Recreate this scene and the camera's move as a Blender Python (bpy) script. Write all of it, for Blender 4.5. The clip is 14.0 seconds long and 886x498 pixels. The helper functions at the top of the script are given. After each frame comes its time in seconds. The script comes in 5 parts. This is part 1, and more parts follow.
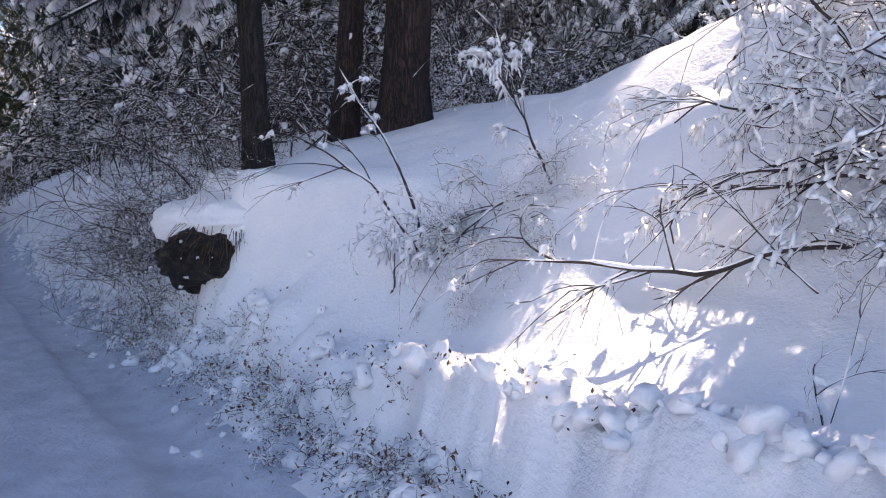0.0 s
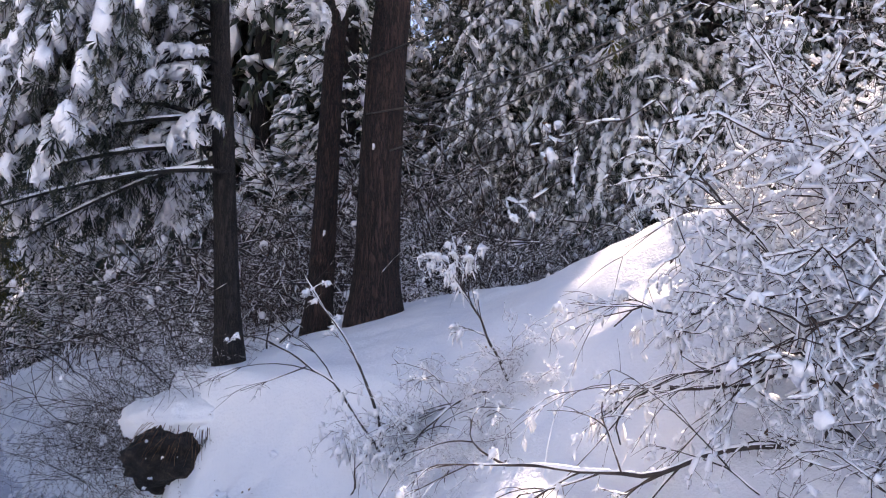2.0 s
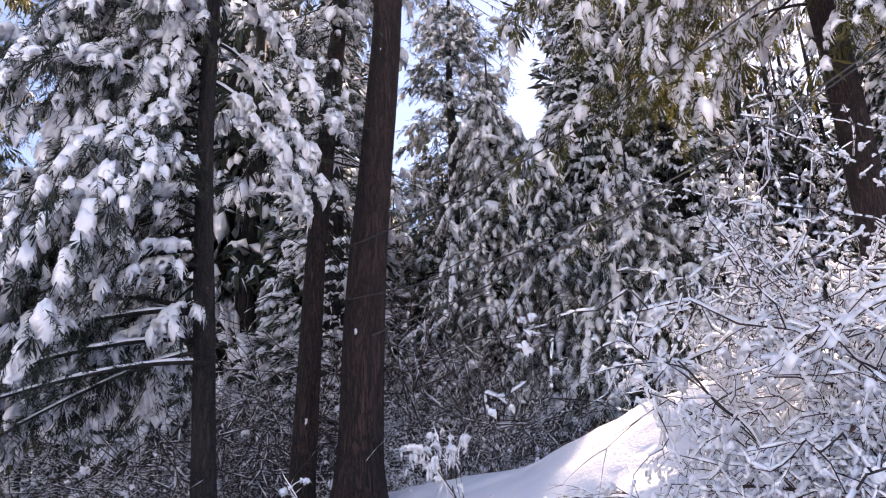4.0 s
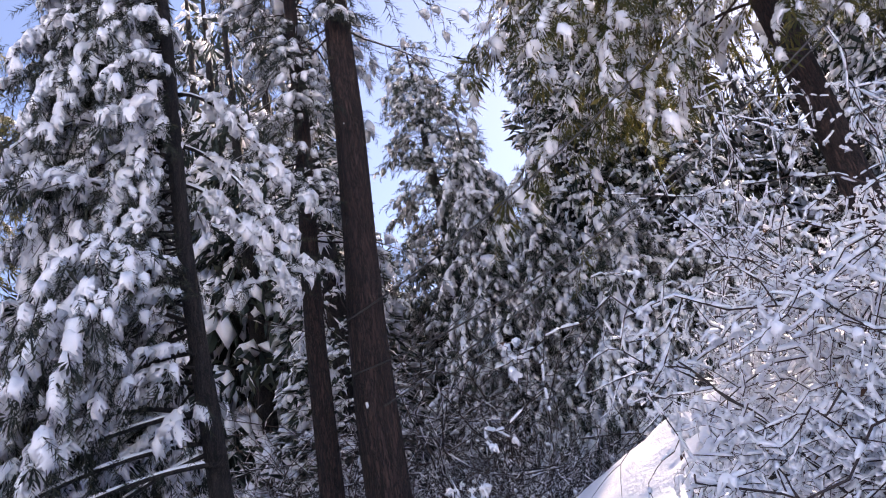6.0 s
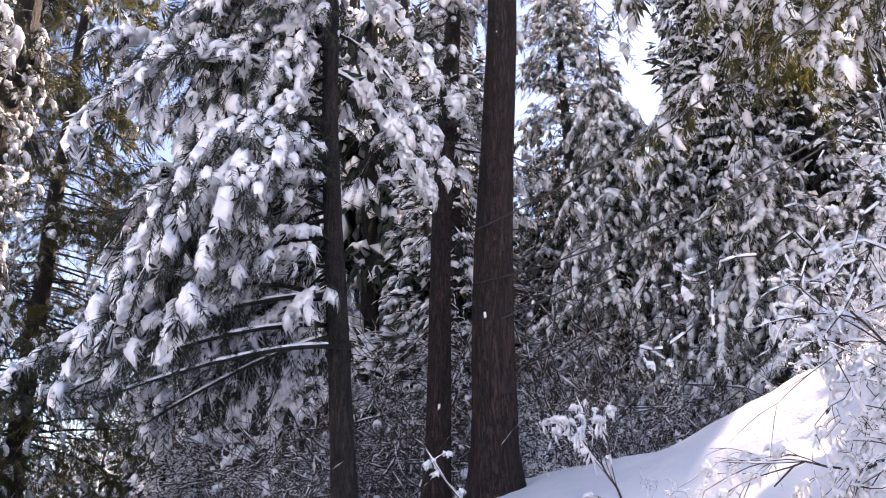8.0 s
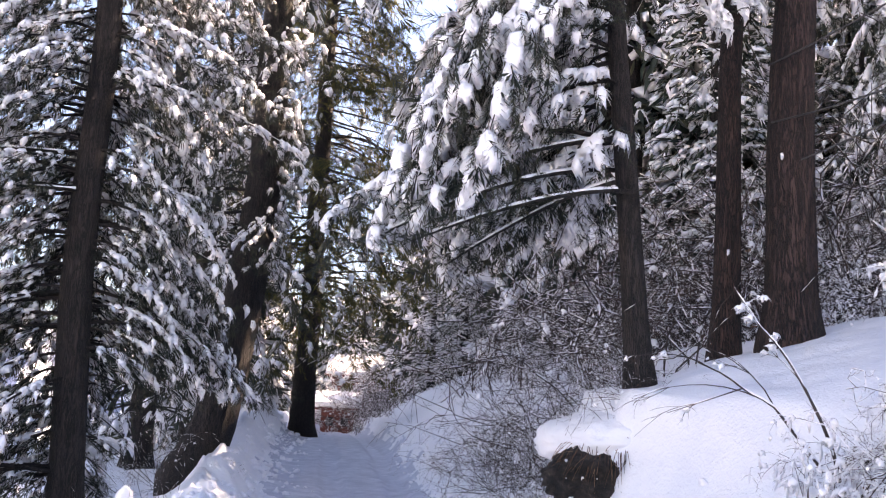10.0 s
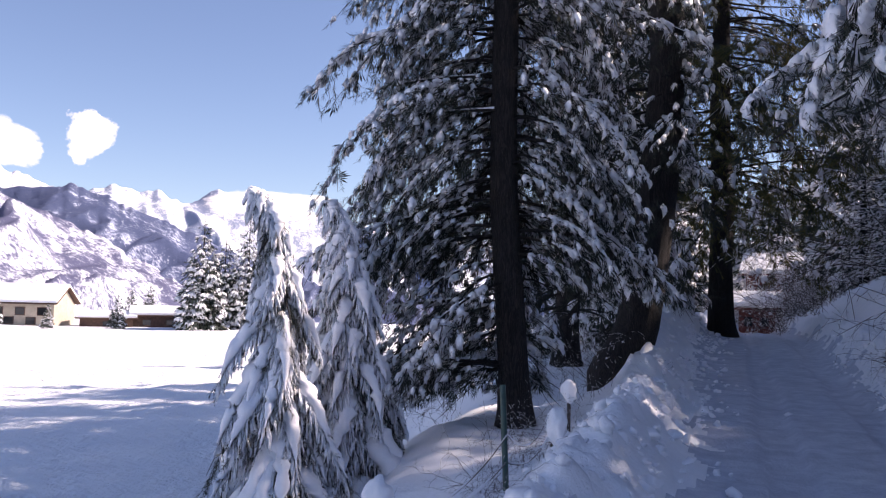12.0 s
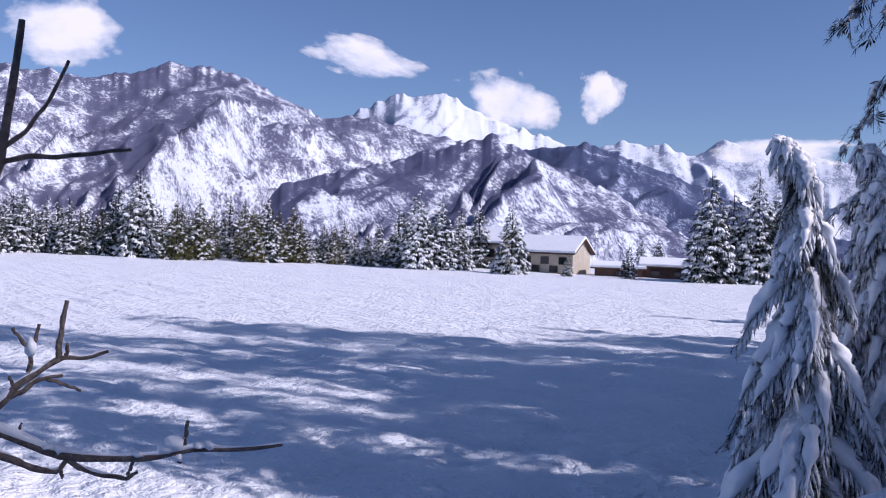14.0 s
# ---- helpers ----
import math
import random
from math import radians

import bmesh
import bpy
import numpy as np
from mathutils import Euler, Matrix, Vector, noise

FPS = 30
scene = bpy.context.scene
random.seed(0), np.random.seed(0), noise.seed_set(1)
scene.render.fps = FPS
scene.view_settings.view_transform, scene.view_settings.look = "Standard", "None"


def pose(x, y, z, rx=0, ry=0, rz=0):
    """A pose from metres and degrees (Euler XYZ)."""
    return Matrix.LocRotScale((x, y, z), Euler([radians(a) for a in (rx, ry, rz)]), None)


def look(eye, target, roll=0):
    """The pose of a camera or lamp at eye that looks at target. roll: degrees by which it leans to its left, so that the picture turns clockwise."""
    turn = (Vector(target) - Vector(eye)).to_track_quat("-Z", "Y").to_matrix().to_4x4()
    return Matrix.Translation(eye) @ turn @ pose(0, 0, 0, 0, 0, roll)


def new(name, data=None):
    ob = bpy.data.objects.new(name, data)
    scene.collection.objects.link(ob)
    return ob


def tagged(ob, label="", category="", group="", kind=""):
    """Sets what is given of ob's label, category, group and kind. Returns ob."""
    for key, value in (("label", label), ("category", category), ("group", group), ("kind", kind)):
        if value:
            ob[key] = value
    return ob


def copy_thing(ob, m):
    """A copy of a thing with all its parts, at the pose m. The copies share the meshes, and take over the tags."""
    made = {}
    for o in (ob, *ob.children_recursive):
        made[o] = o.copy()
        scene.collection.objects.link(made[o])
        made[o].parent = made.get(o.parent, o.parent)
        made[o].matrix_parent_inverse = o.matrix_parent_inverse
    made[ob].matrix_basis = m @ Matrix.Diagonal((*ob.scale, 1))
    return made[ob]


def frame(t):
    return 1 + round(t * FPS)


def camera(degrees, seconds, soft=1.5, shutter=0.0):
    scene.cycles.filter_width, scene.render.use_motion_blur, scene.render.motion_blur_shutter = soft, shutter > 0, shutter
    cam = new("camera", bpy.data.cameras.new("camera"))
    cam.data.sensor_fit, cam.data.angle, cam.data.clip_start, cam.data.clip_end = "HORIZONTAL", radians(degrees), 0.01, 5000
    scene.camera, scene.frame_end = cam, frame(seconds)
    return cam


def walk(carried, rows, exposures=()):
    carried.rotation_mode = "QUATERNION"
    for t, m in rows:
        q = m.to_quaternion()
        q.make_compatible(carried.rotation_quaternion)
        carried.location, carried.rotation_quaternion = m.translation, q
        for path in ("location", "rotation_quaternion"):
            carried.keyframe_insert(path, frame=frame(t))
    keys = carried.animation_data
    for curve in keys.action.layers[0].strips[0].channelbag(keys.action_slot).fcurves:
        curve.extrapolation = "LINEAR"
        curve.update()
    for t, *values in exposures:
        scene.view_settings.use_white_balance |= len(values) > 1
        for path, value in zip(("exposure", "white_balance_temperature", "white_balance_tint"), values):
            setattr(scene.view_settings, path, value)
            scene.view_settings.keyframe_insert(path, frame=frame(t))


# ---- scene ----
PATH = [
    (0.0, 0.152, 0.151, 1.521, 38.55, -2.61, 1.14),
    (0.5, 0.229, 0.114, 1.558, 40.28, -2.04, -0.01),
    (1.0, 0.246, -0.015, 1.613, 39.89, 3.58, -0.35),
    (1.5, 0.221, -0.111, 1.644, 39.70, 7.83, -0.25),
    (2.0, 0.185, -0.153, 1.680, 39.24, 9.41, 0.11),
    (2.5, 0.191, -0.171, 1.725, 39.19, 12.74, -0.24),
    (3.0, 0.211, -0.179, 1.764, 39.47, 17.40, -1.27),
    (3.5, 0.227, -0.187, 1.796, 40.20, 19.60, -1.61),
    (3.7, 0.222, -0.196, 1.797, 40.19, 20.46, -1.58),
    (5.8, 0.466, -0.203, 1.671, 39.66, 25.25, -8.99),
    (6.0, 0.480, -0.194, 1.664, 40.39, 25.94, -12.66),
    (6.5, 0.467, -0.130, 1.645, 40.12, 26.25, -12.46),
    (7.0, 0.431, -0.086, 1.609, 38.34, 25.66, -6.72),
    (7.2, 0.419, -0.058, 1.604, 37.61, 25.19, -5.20),
    (9.3, -0.098, 0.252, 1.610, 21.98, 14.07, 1.83),
    (9.5, -0.109, 0.253, 1.603, 20.78, 13.19, 1.90),
    (10.0, -0.130, 0.264, 1.564, 14.52, 11.09, 2.77),
    (10.5, -0.155, 0.293, 1.537, 10.88, 9.12, 1.29),
    (11.0, -0.220, 0.318, 1.491, 3.68, 6.67, 1.24),
    (11.5, -0.287, 0.319, 1.473, -5.10, 4.73, 1.52),
    (12.0, -0.350, 0.336, 1.489, -12.30, 3.64, 1.33),
    (12.5, -0.446, 0.349, 1.489, -18.19, 2.56, 2.12),
    (13.0, -0.499, 0.336, 1.507, -30.39, 1.11, 2.09),
    (13.5, -0.504, 0.336, 1.491, -38.12, 0.25, 2.53),
    (14.0, -0.518, 0.285, 1.492, -45.77, -0.63, 2.11),
]


def camera_row(t, x, y, z, az, tilt, lean):
    a, e = radians(az), radians(tilt)
    ahead = Vector((math.sin(a) * math.cos(e), math.cos(a) * math.cos(e), math.sin(e)))
    eye = Vector((x, y, z))
    return t, look(eye, eye + ahead, lean)


EXPOSURE = [(0.0, 1.7, 8000, 23), (1.0, 1.68, 8000, 25), (3.0, 2.0, 8500, 29), (6.5, 1.7, 7800, 30), (9.5, 2.52, 9400, 29), (10.5, 2.4, 9400, 29), (11.0, 2.03, 8900, 30), (11.5, 1.5, 8000, 30), (12.5, 0.36, 6600, 27), (14.0, -0.15, 5800, 27)]
cam = camera(55.7, 14.0, soft=1.1)
walk(cam, [camera_row(*r) for r in PATH], EXPOSURE)

# ---- world and sun ----
SUN_AZ, SUN_EL = 67.0, 39.8
world = bpy.data.worlds.new("sky")
scene.world = world
world.use_nodes = True
wn = world.node_tree
sky = wn.nodes.new("ShaderNodeTexSky")
sky.sky_type = "NISHITA"
sky.sun_disc = False
sky.sun_elevation = radians(SUN_EL)
sky.sun_rotation = radians(SUN_AZ)
sky.altitude = 2000
sky.air_density = 1.2
sky.dust_density = 0.8
sky.ozone_density = 4.0
wn.links.new(sky.outputs[0], wn.nodes["Background"].inputs[0])
wn.nodes["Background"].inputs[1].default_value = 0.095
sun_data = bpy.data.lights.new("sun", "SUN")
sun_data.energy = 4.8
sun_data.angle = radians(0.6)
sun_data.color = (1.0, 0.94, 0.86)
sun = new("sun", sun_data)
a_, e_ = radians(SUN_AZ), radians(SUN_EL)
sun.matrix_world = look((30, 30, 40), Vector((30, 30, 40)) - Vector((math.sin(a_) * math.cos(e_), math.cos(a_) * math.cos(e_), math.sin(e_))))


# ---- materials ----
def material(name):
    m = bpy.data.materials.new(name)
    m.use_nodes = True
    nt = m.node_tree
    return m, nt, nt.nodes["Principled BSDF"]


def node(nt, kind, **inputs):
    n = nt.nodes.new(kind)
    for k, v in inputs.items():
        n.inputs[k.replace("_", " ")].default_value = v
    return n


def ramp(nt, src, stops):
    r = nt.nodes.new("ShaderNodeValToRGB")
    while len(r.color_ramp.elements) < len(stops):
        r.color_ramp.elements.new(0.5)
    for el, (p, c) in zip(r.color_ramp.elements, stops):
        el.position, el.color = p, (*c, 1)
    nt.links.new(src, r.inputs[0])
    return r


def coords(nt, stretch=(1, 1, 1), kind="Object"):
    tc = nt.nodes.new("ShaderNodeTexCoord")
    mp = nt.nodes.new("ShaderNodeMapping")
    mp.inputs["Scale"].default_value = stretch
    nt.links.new(tc.outputs[kind], mp.inputs[0])
    return mp.outputs[0]


def bump(nt, bsdf, heights, distance=0.02):
    last = None
    for src, strength in heights:
        b = nt.nodes.new("ShaderNodeBump")
        b.inputs["Strength"].default_value = strength
        b.inputs["Distance"].default_value = distance
        nt.links.new(src, b.inputs["Height"])
        if last:
            nt.links.new(last.outputs[0], b.inputs["Normal"])
        last = b
    nt.links.new(last.outputs[0], bsdf.inputs["Normal"])


def grained(name, stops, scale=8.0, rough=0.8, stretch=(1, 1, 1), relief=0.5, fine=60.0, distance=0.02):
    m, nt, b = material(name)
    co = coords(nt, stretch)
    n1 = node(nt, "ShaderNodeTexNoise", Scale=scale, Detail=6.0, Roughness=0.65)
    n2 = node(nt, "ShaderNodeTexNoise", Scale=fine, Detail=4.0, Roughness=0.6)
    nt.links.new(co, n1.inputs["Vector"])
    nt.links.new(co, n2.inputs["Vector"])
    r = ramp(nt, n1.outputs[0], stops)
    nt.links.new(r.outputs[0], b.inputs["Base Color"])
    b.inputs["Roughness"].default_value = rough
    bump(nt, b, [(n1.outputs[0], relief), (n2.outputs[0], relief * 0.6)], distance)
    return m


def island_leaf(name, stops, rough=0.6, glow=0.25):
    """Foliage whose tone changes from needle to needle; thin, so some light comes through."""
    m, nt, b = material(name)
    g = nt.nodes.new("ShaderNodeNewGeometry")
    r = ramp(nt, g.outputs["Random Per Island"], stops)
    nt.links.new(r.outputs[0], b.inputs["Base Color"])
    b.inputs["Roughness"].default_value = rough
    tr = nt.nodes.new("ShaderNodeBsdfTranslucent")
    nt.links.new(r.outputs[0], tr.inputs["Color"])
    mix = nt.nodes.new("ShaderNodeMixShader")
    mix.inputs[0].default_value = glow
    nt.links.new(b.outputs[0], mix.inputs[1])
    nt.links.new(tr.outputs[0], mix.inputs[2])
    nt.links.new(mix.outputs[0], nt.nodes["Material Output"].inputs[0])
    return m


def barked(name, deep, mid, ridge):
    """Plated bark: long scales parted by dark cracks, with lichen-grey grain on the ridges."""
    m, nt, b = material(name)
    co = coords(nt, (1, 1, 0.15))
    wob = node(nt, "ShaderNodeTexNoise", Scale=6.0, Detail=5.0, Roughness=0.7)
    cell = node(nt, "ShaderNodeTexVoronoi", Scale=21.0)
    cell.feature = "DISTANCE_TO_EDGE"
    grain = node(nt, "ShaderNodeTexNoise", Scale=42.0, Detail=6.0, Roughness=0.75)
    mixv = nt.nodes.new("ShaderNodeVectorMath")
    mixv.operation = "MULTIPLY_ADD"
    mixv.inputs[1].default_value = (0.3, 0.3, 0.3)
    nt.links.new(co, wob.inputs["Vector"])
    nt.links.new(wob.outputs["Color"], mixv.inputs[0])
    nt.links.new(co, mixv.inputs[2])
    nt.links.new(mixv.outputs[0], cell.inputs["Vector"])
    nt.links.new(co, grain.inputs["Vector"])
    edge = ramp(nt, cell.outputs["Distance"], [(0.0, (0, 0, 0)), (0.16, (1, 1, 1))])
    mul = nt.nodes.new("ShaderNodeMath")
    mul.operation = "MULTIPLY"
    nt.links.new(edge.outputs[0], mul.inputs[0])
    nt.links.new(grain.outputs[0], mul.inputs[1])
    r = ramp(nt, mul.outputs[0], [(0.08, deep), (0.38, mid), (0.72, ridge)])
    nt.links.new(r.outputs[0], b.inputs["Base Color"])
    b.inputs["Roughness"].default_value = 0.85
    bump(nt, b, [(edge.outputs[0], 0.9), (grain.outputs[0], 0.6)], 0.05)
    return m


SNOW = grained("snow", [(0.3, (0.80, 0.83, 0.88)), (0.7, (0.90, 0.91, 0.93))], scale=1.7, rough=0.55, relief=0.55, fine=26.0, distance=0.05)
# Lane snow: packed, and darkened further for the shade of the trees over it.
PACKED_SHADED = grained("packed_shaded_lane_snow", [(0.3, (0.42, 0.46, 0.54)), (0.5, (0.53, 0.57, 0.65)), (0.72, (0.68, 0.72, 0.79))], scale=2.6, rough=0.6, relief=0.8, fine=22.0, distance=0.06)
FIELD = grained("trodden_field_snow", [(0.3, (0.78, 0.81, 0.86)), (0.7, (0.89, 0.90, 0.92))], scale=0.35, rough=0.55, relief=1.0, fine=2.6, distance=0.5)
SNOW_CLOD = grained("clumped_snow", [(0.3, (0.84, 0.86, 0.90)), (0.7, (0.92, 0.92, 0.94))], scale=9.0, rough=0.5, relief=0.5, fine=45.0, distance=0.012)
BARK = barked("dark_bark", (0.003, 0.0025, 0.0025), (0.014, 0.010, 0.010), (0.055, 0.043, 0.04))
BARK_RED = barked("red_brown_bark", (0.005, 0.003, 0.003), (0.024, 0.012, 0.011), (0.09, 0.05, 0.043))
TWIG = grained("twig_bark", [(0.3, (0.02, 0.015, 0.014)), (0.7, (0.075, 0.055, 0.05))], scale=14, relief=0.4)
LIMB = grained("grey_brown_limb_bark", [(0.3, (0.07, 0.05, 0.042)), (0.7, (0.24, 0.19, 0.165))], scale=30, relief=0.6)
TWIG_RED = grained("reddish_twig_bark", [(0.3, (0.022, 0.014, 0.013)), (0.7, (0.08, 0.05, 0.045))], scale=14, relief=0.4)
NEEDLE = island_leaf("dark_needles", [(0.0, (0.012, 0.018, 0.014)), (0.6, (0.024, 0.033, 0.022)), (1.0, (0.055, 0.055, 0.03))])
NEEDLE_GOLD = island_leaf("yellow_green_needles", [(0.0, (0.025, 0.04, 0.014)), (0.5, (0.085, 0.09, 0.022)), (1.0, (0.19, 0.15, 0.04))], glow=0.4)
NEEDLE_BLUE = island_leaf("grey_green_needles", [(0.0, (0.02, 0.035, 0.03)), (0.6, (0.04, 0.06, 0.045)), (1.0, (0.08, 0.09, 0.055))])
DRY_LEAF = island_leaf("dry_leaf", [(0.0, (0.06, 0.03, 0.02)), (0.5, (0.16, 0.08, 0.05)), (1.0, (0.30, 0.19, 0.12))], rough=0.8)
EARTH = grained("frozen_earth", [(0.35, (0.003, 0.0025, 0.002)), (0.55, (0.018, 0.013, 0.011)), (0.75, (0.085, 0.06, 0.048))], scale=11, relief=1.0, fine=30, distance=0.06)
POST_GREEN = grained("green_painted_steel", [(0.3, (0.015, 0.05, 0.045)), (0.7, (0.03, 0.085, 0.075))], scale=20, rough=0.45, relief=0.15)
RUST = grained("rusty_wire", [(0.3, (0.04, 0.025, 0.02)), (0.7, (0.11, 0.07, 0.05))], scale=40, rough=0.7, relief=0.2)
CABLE = grained("black_cable_sheath", [(0.3, (0.02, 0.02, 0.02)), (0.7, (0.05, 0.05, 0.05))], scale=20, rough=0.5, relief=0.1)
RED_PAINT = grained("red_painted_boards", [(0.3, (0.12, 0.03, 0.024)), (0.7, (0.24, 0.06, 0.045))], scale=4, rough=0.6, relief=0.2)
CREAM = grained("cream_plaster", [(0.3, (0.42, 0.37, 0.29)), (0.7, (0.55, 0.49, 0.40))], scale=2, rough=0.85, relief=0.2)
BROWN_WALL = grained("brown_timber", [(0.3, (0.07, 0.04, 0.03)), (0.7, (0.16, 0.09, 0.065))], scale=3, rough=0.8, relief=0.3)
GLASS_DARK = grained("dark_window_glass", [(0.3, (0.012, 0.014, 0.018)), (0.7, (0.03, 0.034, 0.04))], scale=1, rough=0.08, relief=0.02)


# ---- numeric helpers ----
def hashed(ix, iy, seed):
    h = (ix.astype(np.int64) * 374761393 + iy.astype(np.int64) * 668265263 + seed * 1274126177) & 0xFFFFFFFF
    h = ((h ^ (h >> 13)) * 1103515245) & 0xFFFFFFFF
    h = (h ^ (h >> 16)) & 0xFFFFFFFF
    return h / 4294967295.0


def vnoise(x, y, seed=0):
    x, y = np.asarray(x, float), np.asarray(y, float)
    ix, iy = np.floor(x), np.floor(y)
    fx, fy = x - ix, y - iy
    fx, fy = fx * fx * (3 - 2 * fx), fy * fy * (3 - 2 * fy)
    a, b = hashed(ix, iy, seed), hashed(ix + 1, iy, seed)
    c, d = hashed(ix, iy + 1, seed), hashed(ix + 1, iy + 1, seed)
    return (a + (b - a) * fx + (c - a) * fy + (a - b - c + d) * fx * fy) * 2 - 1


def fbm(x, y, octaves=4, seed=0, gain=0.5):
    s, w = 0.0, 1.0
    for o in range(octaves):
        s = s + w * vnoise(np.asarray(x) * 2 ** o + 17.3 * o, np.asarray(y) * 2 ** o - 9.1 * o, seed + o)
        w *= gain
    return s


def ridged(x, y, octaves=5, seed=0, gain=0.5):
    s, w = 0.0, 1.0
    for o in range(octaves):
        s = s + w * (1 - 2 * np.abs(vnoise(np.asarray(x) * 2 ** o + 31.7 * o, np.asarray(y) * 2 ** o + 5.3 * o, seed + o)))
        w *= gain
    return s


def smooth(a, b, x):
    t = np.clip((x - a) / (b - a), 0, 1)
    return t * t * (3 - 2 * t)


def mesh_of(name, verts, tris, mat, shade=True):
    me = bpy.data.meshes.new(name)
    verts, tris = np.asarray(verts, np.float32), np.asarray(tris, np.int32)
    me.vertices.add(len(verts))
    me.vertices.foreach_set("co", verts.ravel())
    me.loops.add(tris.size)
    me.loops.foreach_set("vertex_index", tris.ravel())
    k = tris.shape[1]
    me.polygons.add(len(tris))
    me.polygons.foreach_set("loop_start", np.arange(0, tris.size, k, dtype=np.int32))
    me.polygons.foreach_set("use_smooth", np.full(len(tris), shade))
    me.update(calc_edges=True)
    me.validate()
    me.materials.append(mat)
    return me


class Pile:
    """Collects triangles of one part."""

    def __init__(self):
        self.v, self.f, self.n = [], [], 0

    def add(self, v, f):
        self.v.append(v)
        self.f.append(f + self.n)
        self.n += len(v)

    def scatter(self, template, places, axes):
        """Copies of a template (verts, tris); axes: k x 3 x 3, columns are the template's axes."""
        tv, tf = template
        k, n = len(places), len(tv)
        if k == 0:
            return
        v = np.einsum("kij,nj->kni", axes, tv) + np.asarray(places)[:, None, :]
        f = tf[None] + (np.arange(k) * n)[:, None, None]
        self.add(v.reshape(-1, 3), f.reshape(-1, 3))

    def mesh(self, name, mat, shade=True):
        return mesh_of(name, np.concatenate(self.v), np.concatenate(self.f), mat, shade)


def tube(points, radii, sides=5):
    p = np.asarray(points, float)
    r = np.broadcast_to(np.asarray(radii, float), (len(p),))
    t = np.gradient(p, axis=0)
    t /= np.linalg.norm(t, axis=1, keepdims=True) + 1e-9
    ref = np.where(np.abs(t[:, 2:3]) > 0.9, np.array([[1.0, 0, 0]]), np.array([[0, 0, 1.0]]))
    s = np.cross(t, ref)
    s /= np.linalg.norm(s, axis=1, keepdims=True) + 1e-9
    u = np.cross(s, t)
    ang = np.arange(sides) * 2 * np.pi / sides
    ring = s[:, None] * np.cos(ang)[None, :, None] + u[:, None] * np.sin(ang)[None, :, None]
    v = (p[:, None] + ring * r[:, None, None]).reshape(-1, 3)
    i = np.arange(len(p) - 1)[:, None] * sides
    j = np.arange(sides)[None]
    a, b = i + j, i + (j + 1) % sides
    c, d = a + sides, b + sides
    f = np.concatenate([np.stack([a, b, d], -1).reshape(-1, 3), np.stack([a, d, c], -1).reshape(-1, 3)])
    return v, f


def ico(sub):
    bm = bmesh.new()
    bmesh.ops.create_icosphere(bm, subdivisions=sub, radius=1.0)
    bmesh.ops.triangulate(bm, faces=bm.faces[:])
    v = np.array([x.co[:] for x in bm.verts])
    f = np.array([[x.index for x in g.verts] for g in bm.faces])
    bm.free()
    return v, f


ICO2, ICO3, ICO5 = ico(2), ico(3), ico(5)


def unit(v):
    return v / (np.linalg.norm(v, axis=-1, keepdims=True) + 1e-9)


def framed(direction, scale, roll=None):
    """Axes with x along direction and z as upright as may be."""
    x = unit(np.asarray(direction, float))
    up = np.tile([0.0, 0, 1.0], (len(x), 1))
    up[np.abs(x[:, 2]) > 0.97] = [0.6, 0.8, 0]
    y = unit(np.cross(up, x))
    z = np.cross(x, y)
    if roll is not None:
        c, s = np.cos(roll)[:, None], np.sin(roll)[:, None]
        y, z = y * c + z * s, z * c - y * s
    return np.stack([x, y, z], -1) * np.asarray(scale, float)[:, None, None]


def thing(name, label, category, place=(0, 0, 0), group="", kind=""):
    ob = new(name)
    ob.empty_display_size = 0.2
    ob.location = place
    return tagged(ob, label, category, group, kind)


def part(name, data, parent, label=""):
    """Links a mesh, given in the thing's own axes, under it."""
    if isinstance(data, tuple):
        bm, mat = data
        me = bpy.data.meshes.new(name)
        bm.to_mesh(me)
        bm.free()
        me.materials.append(mat)
        data = me
    ob = new(name, data)
    ob.parent = parent
    if label:
        tagged(ob, label)
    return ob


# ---- the lie of the land: a runs along the lane, l across it to the right ----
LANE = radians(7.0)
EA, EL = np.array([math.sin(LANE), math.cos(LANE)]), np.array([math.cos(LANE), -math.sin(LANE)])
FIELD_Z = -2.5


def to_lane(x, y):
    return x * EA[0] + y * EA[1], x * EL[0] + y * EL[1]


def from_lane(a, l):
    return a * EA[0] + l * EL[0], a * EA[1] + l * EL[1]


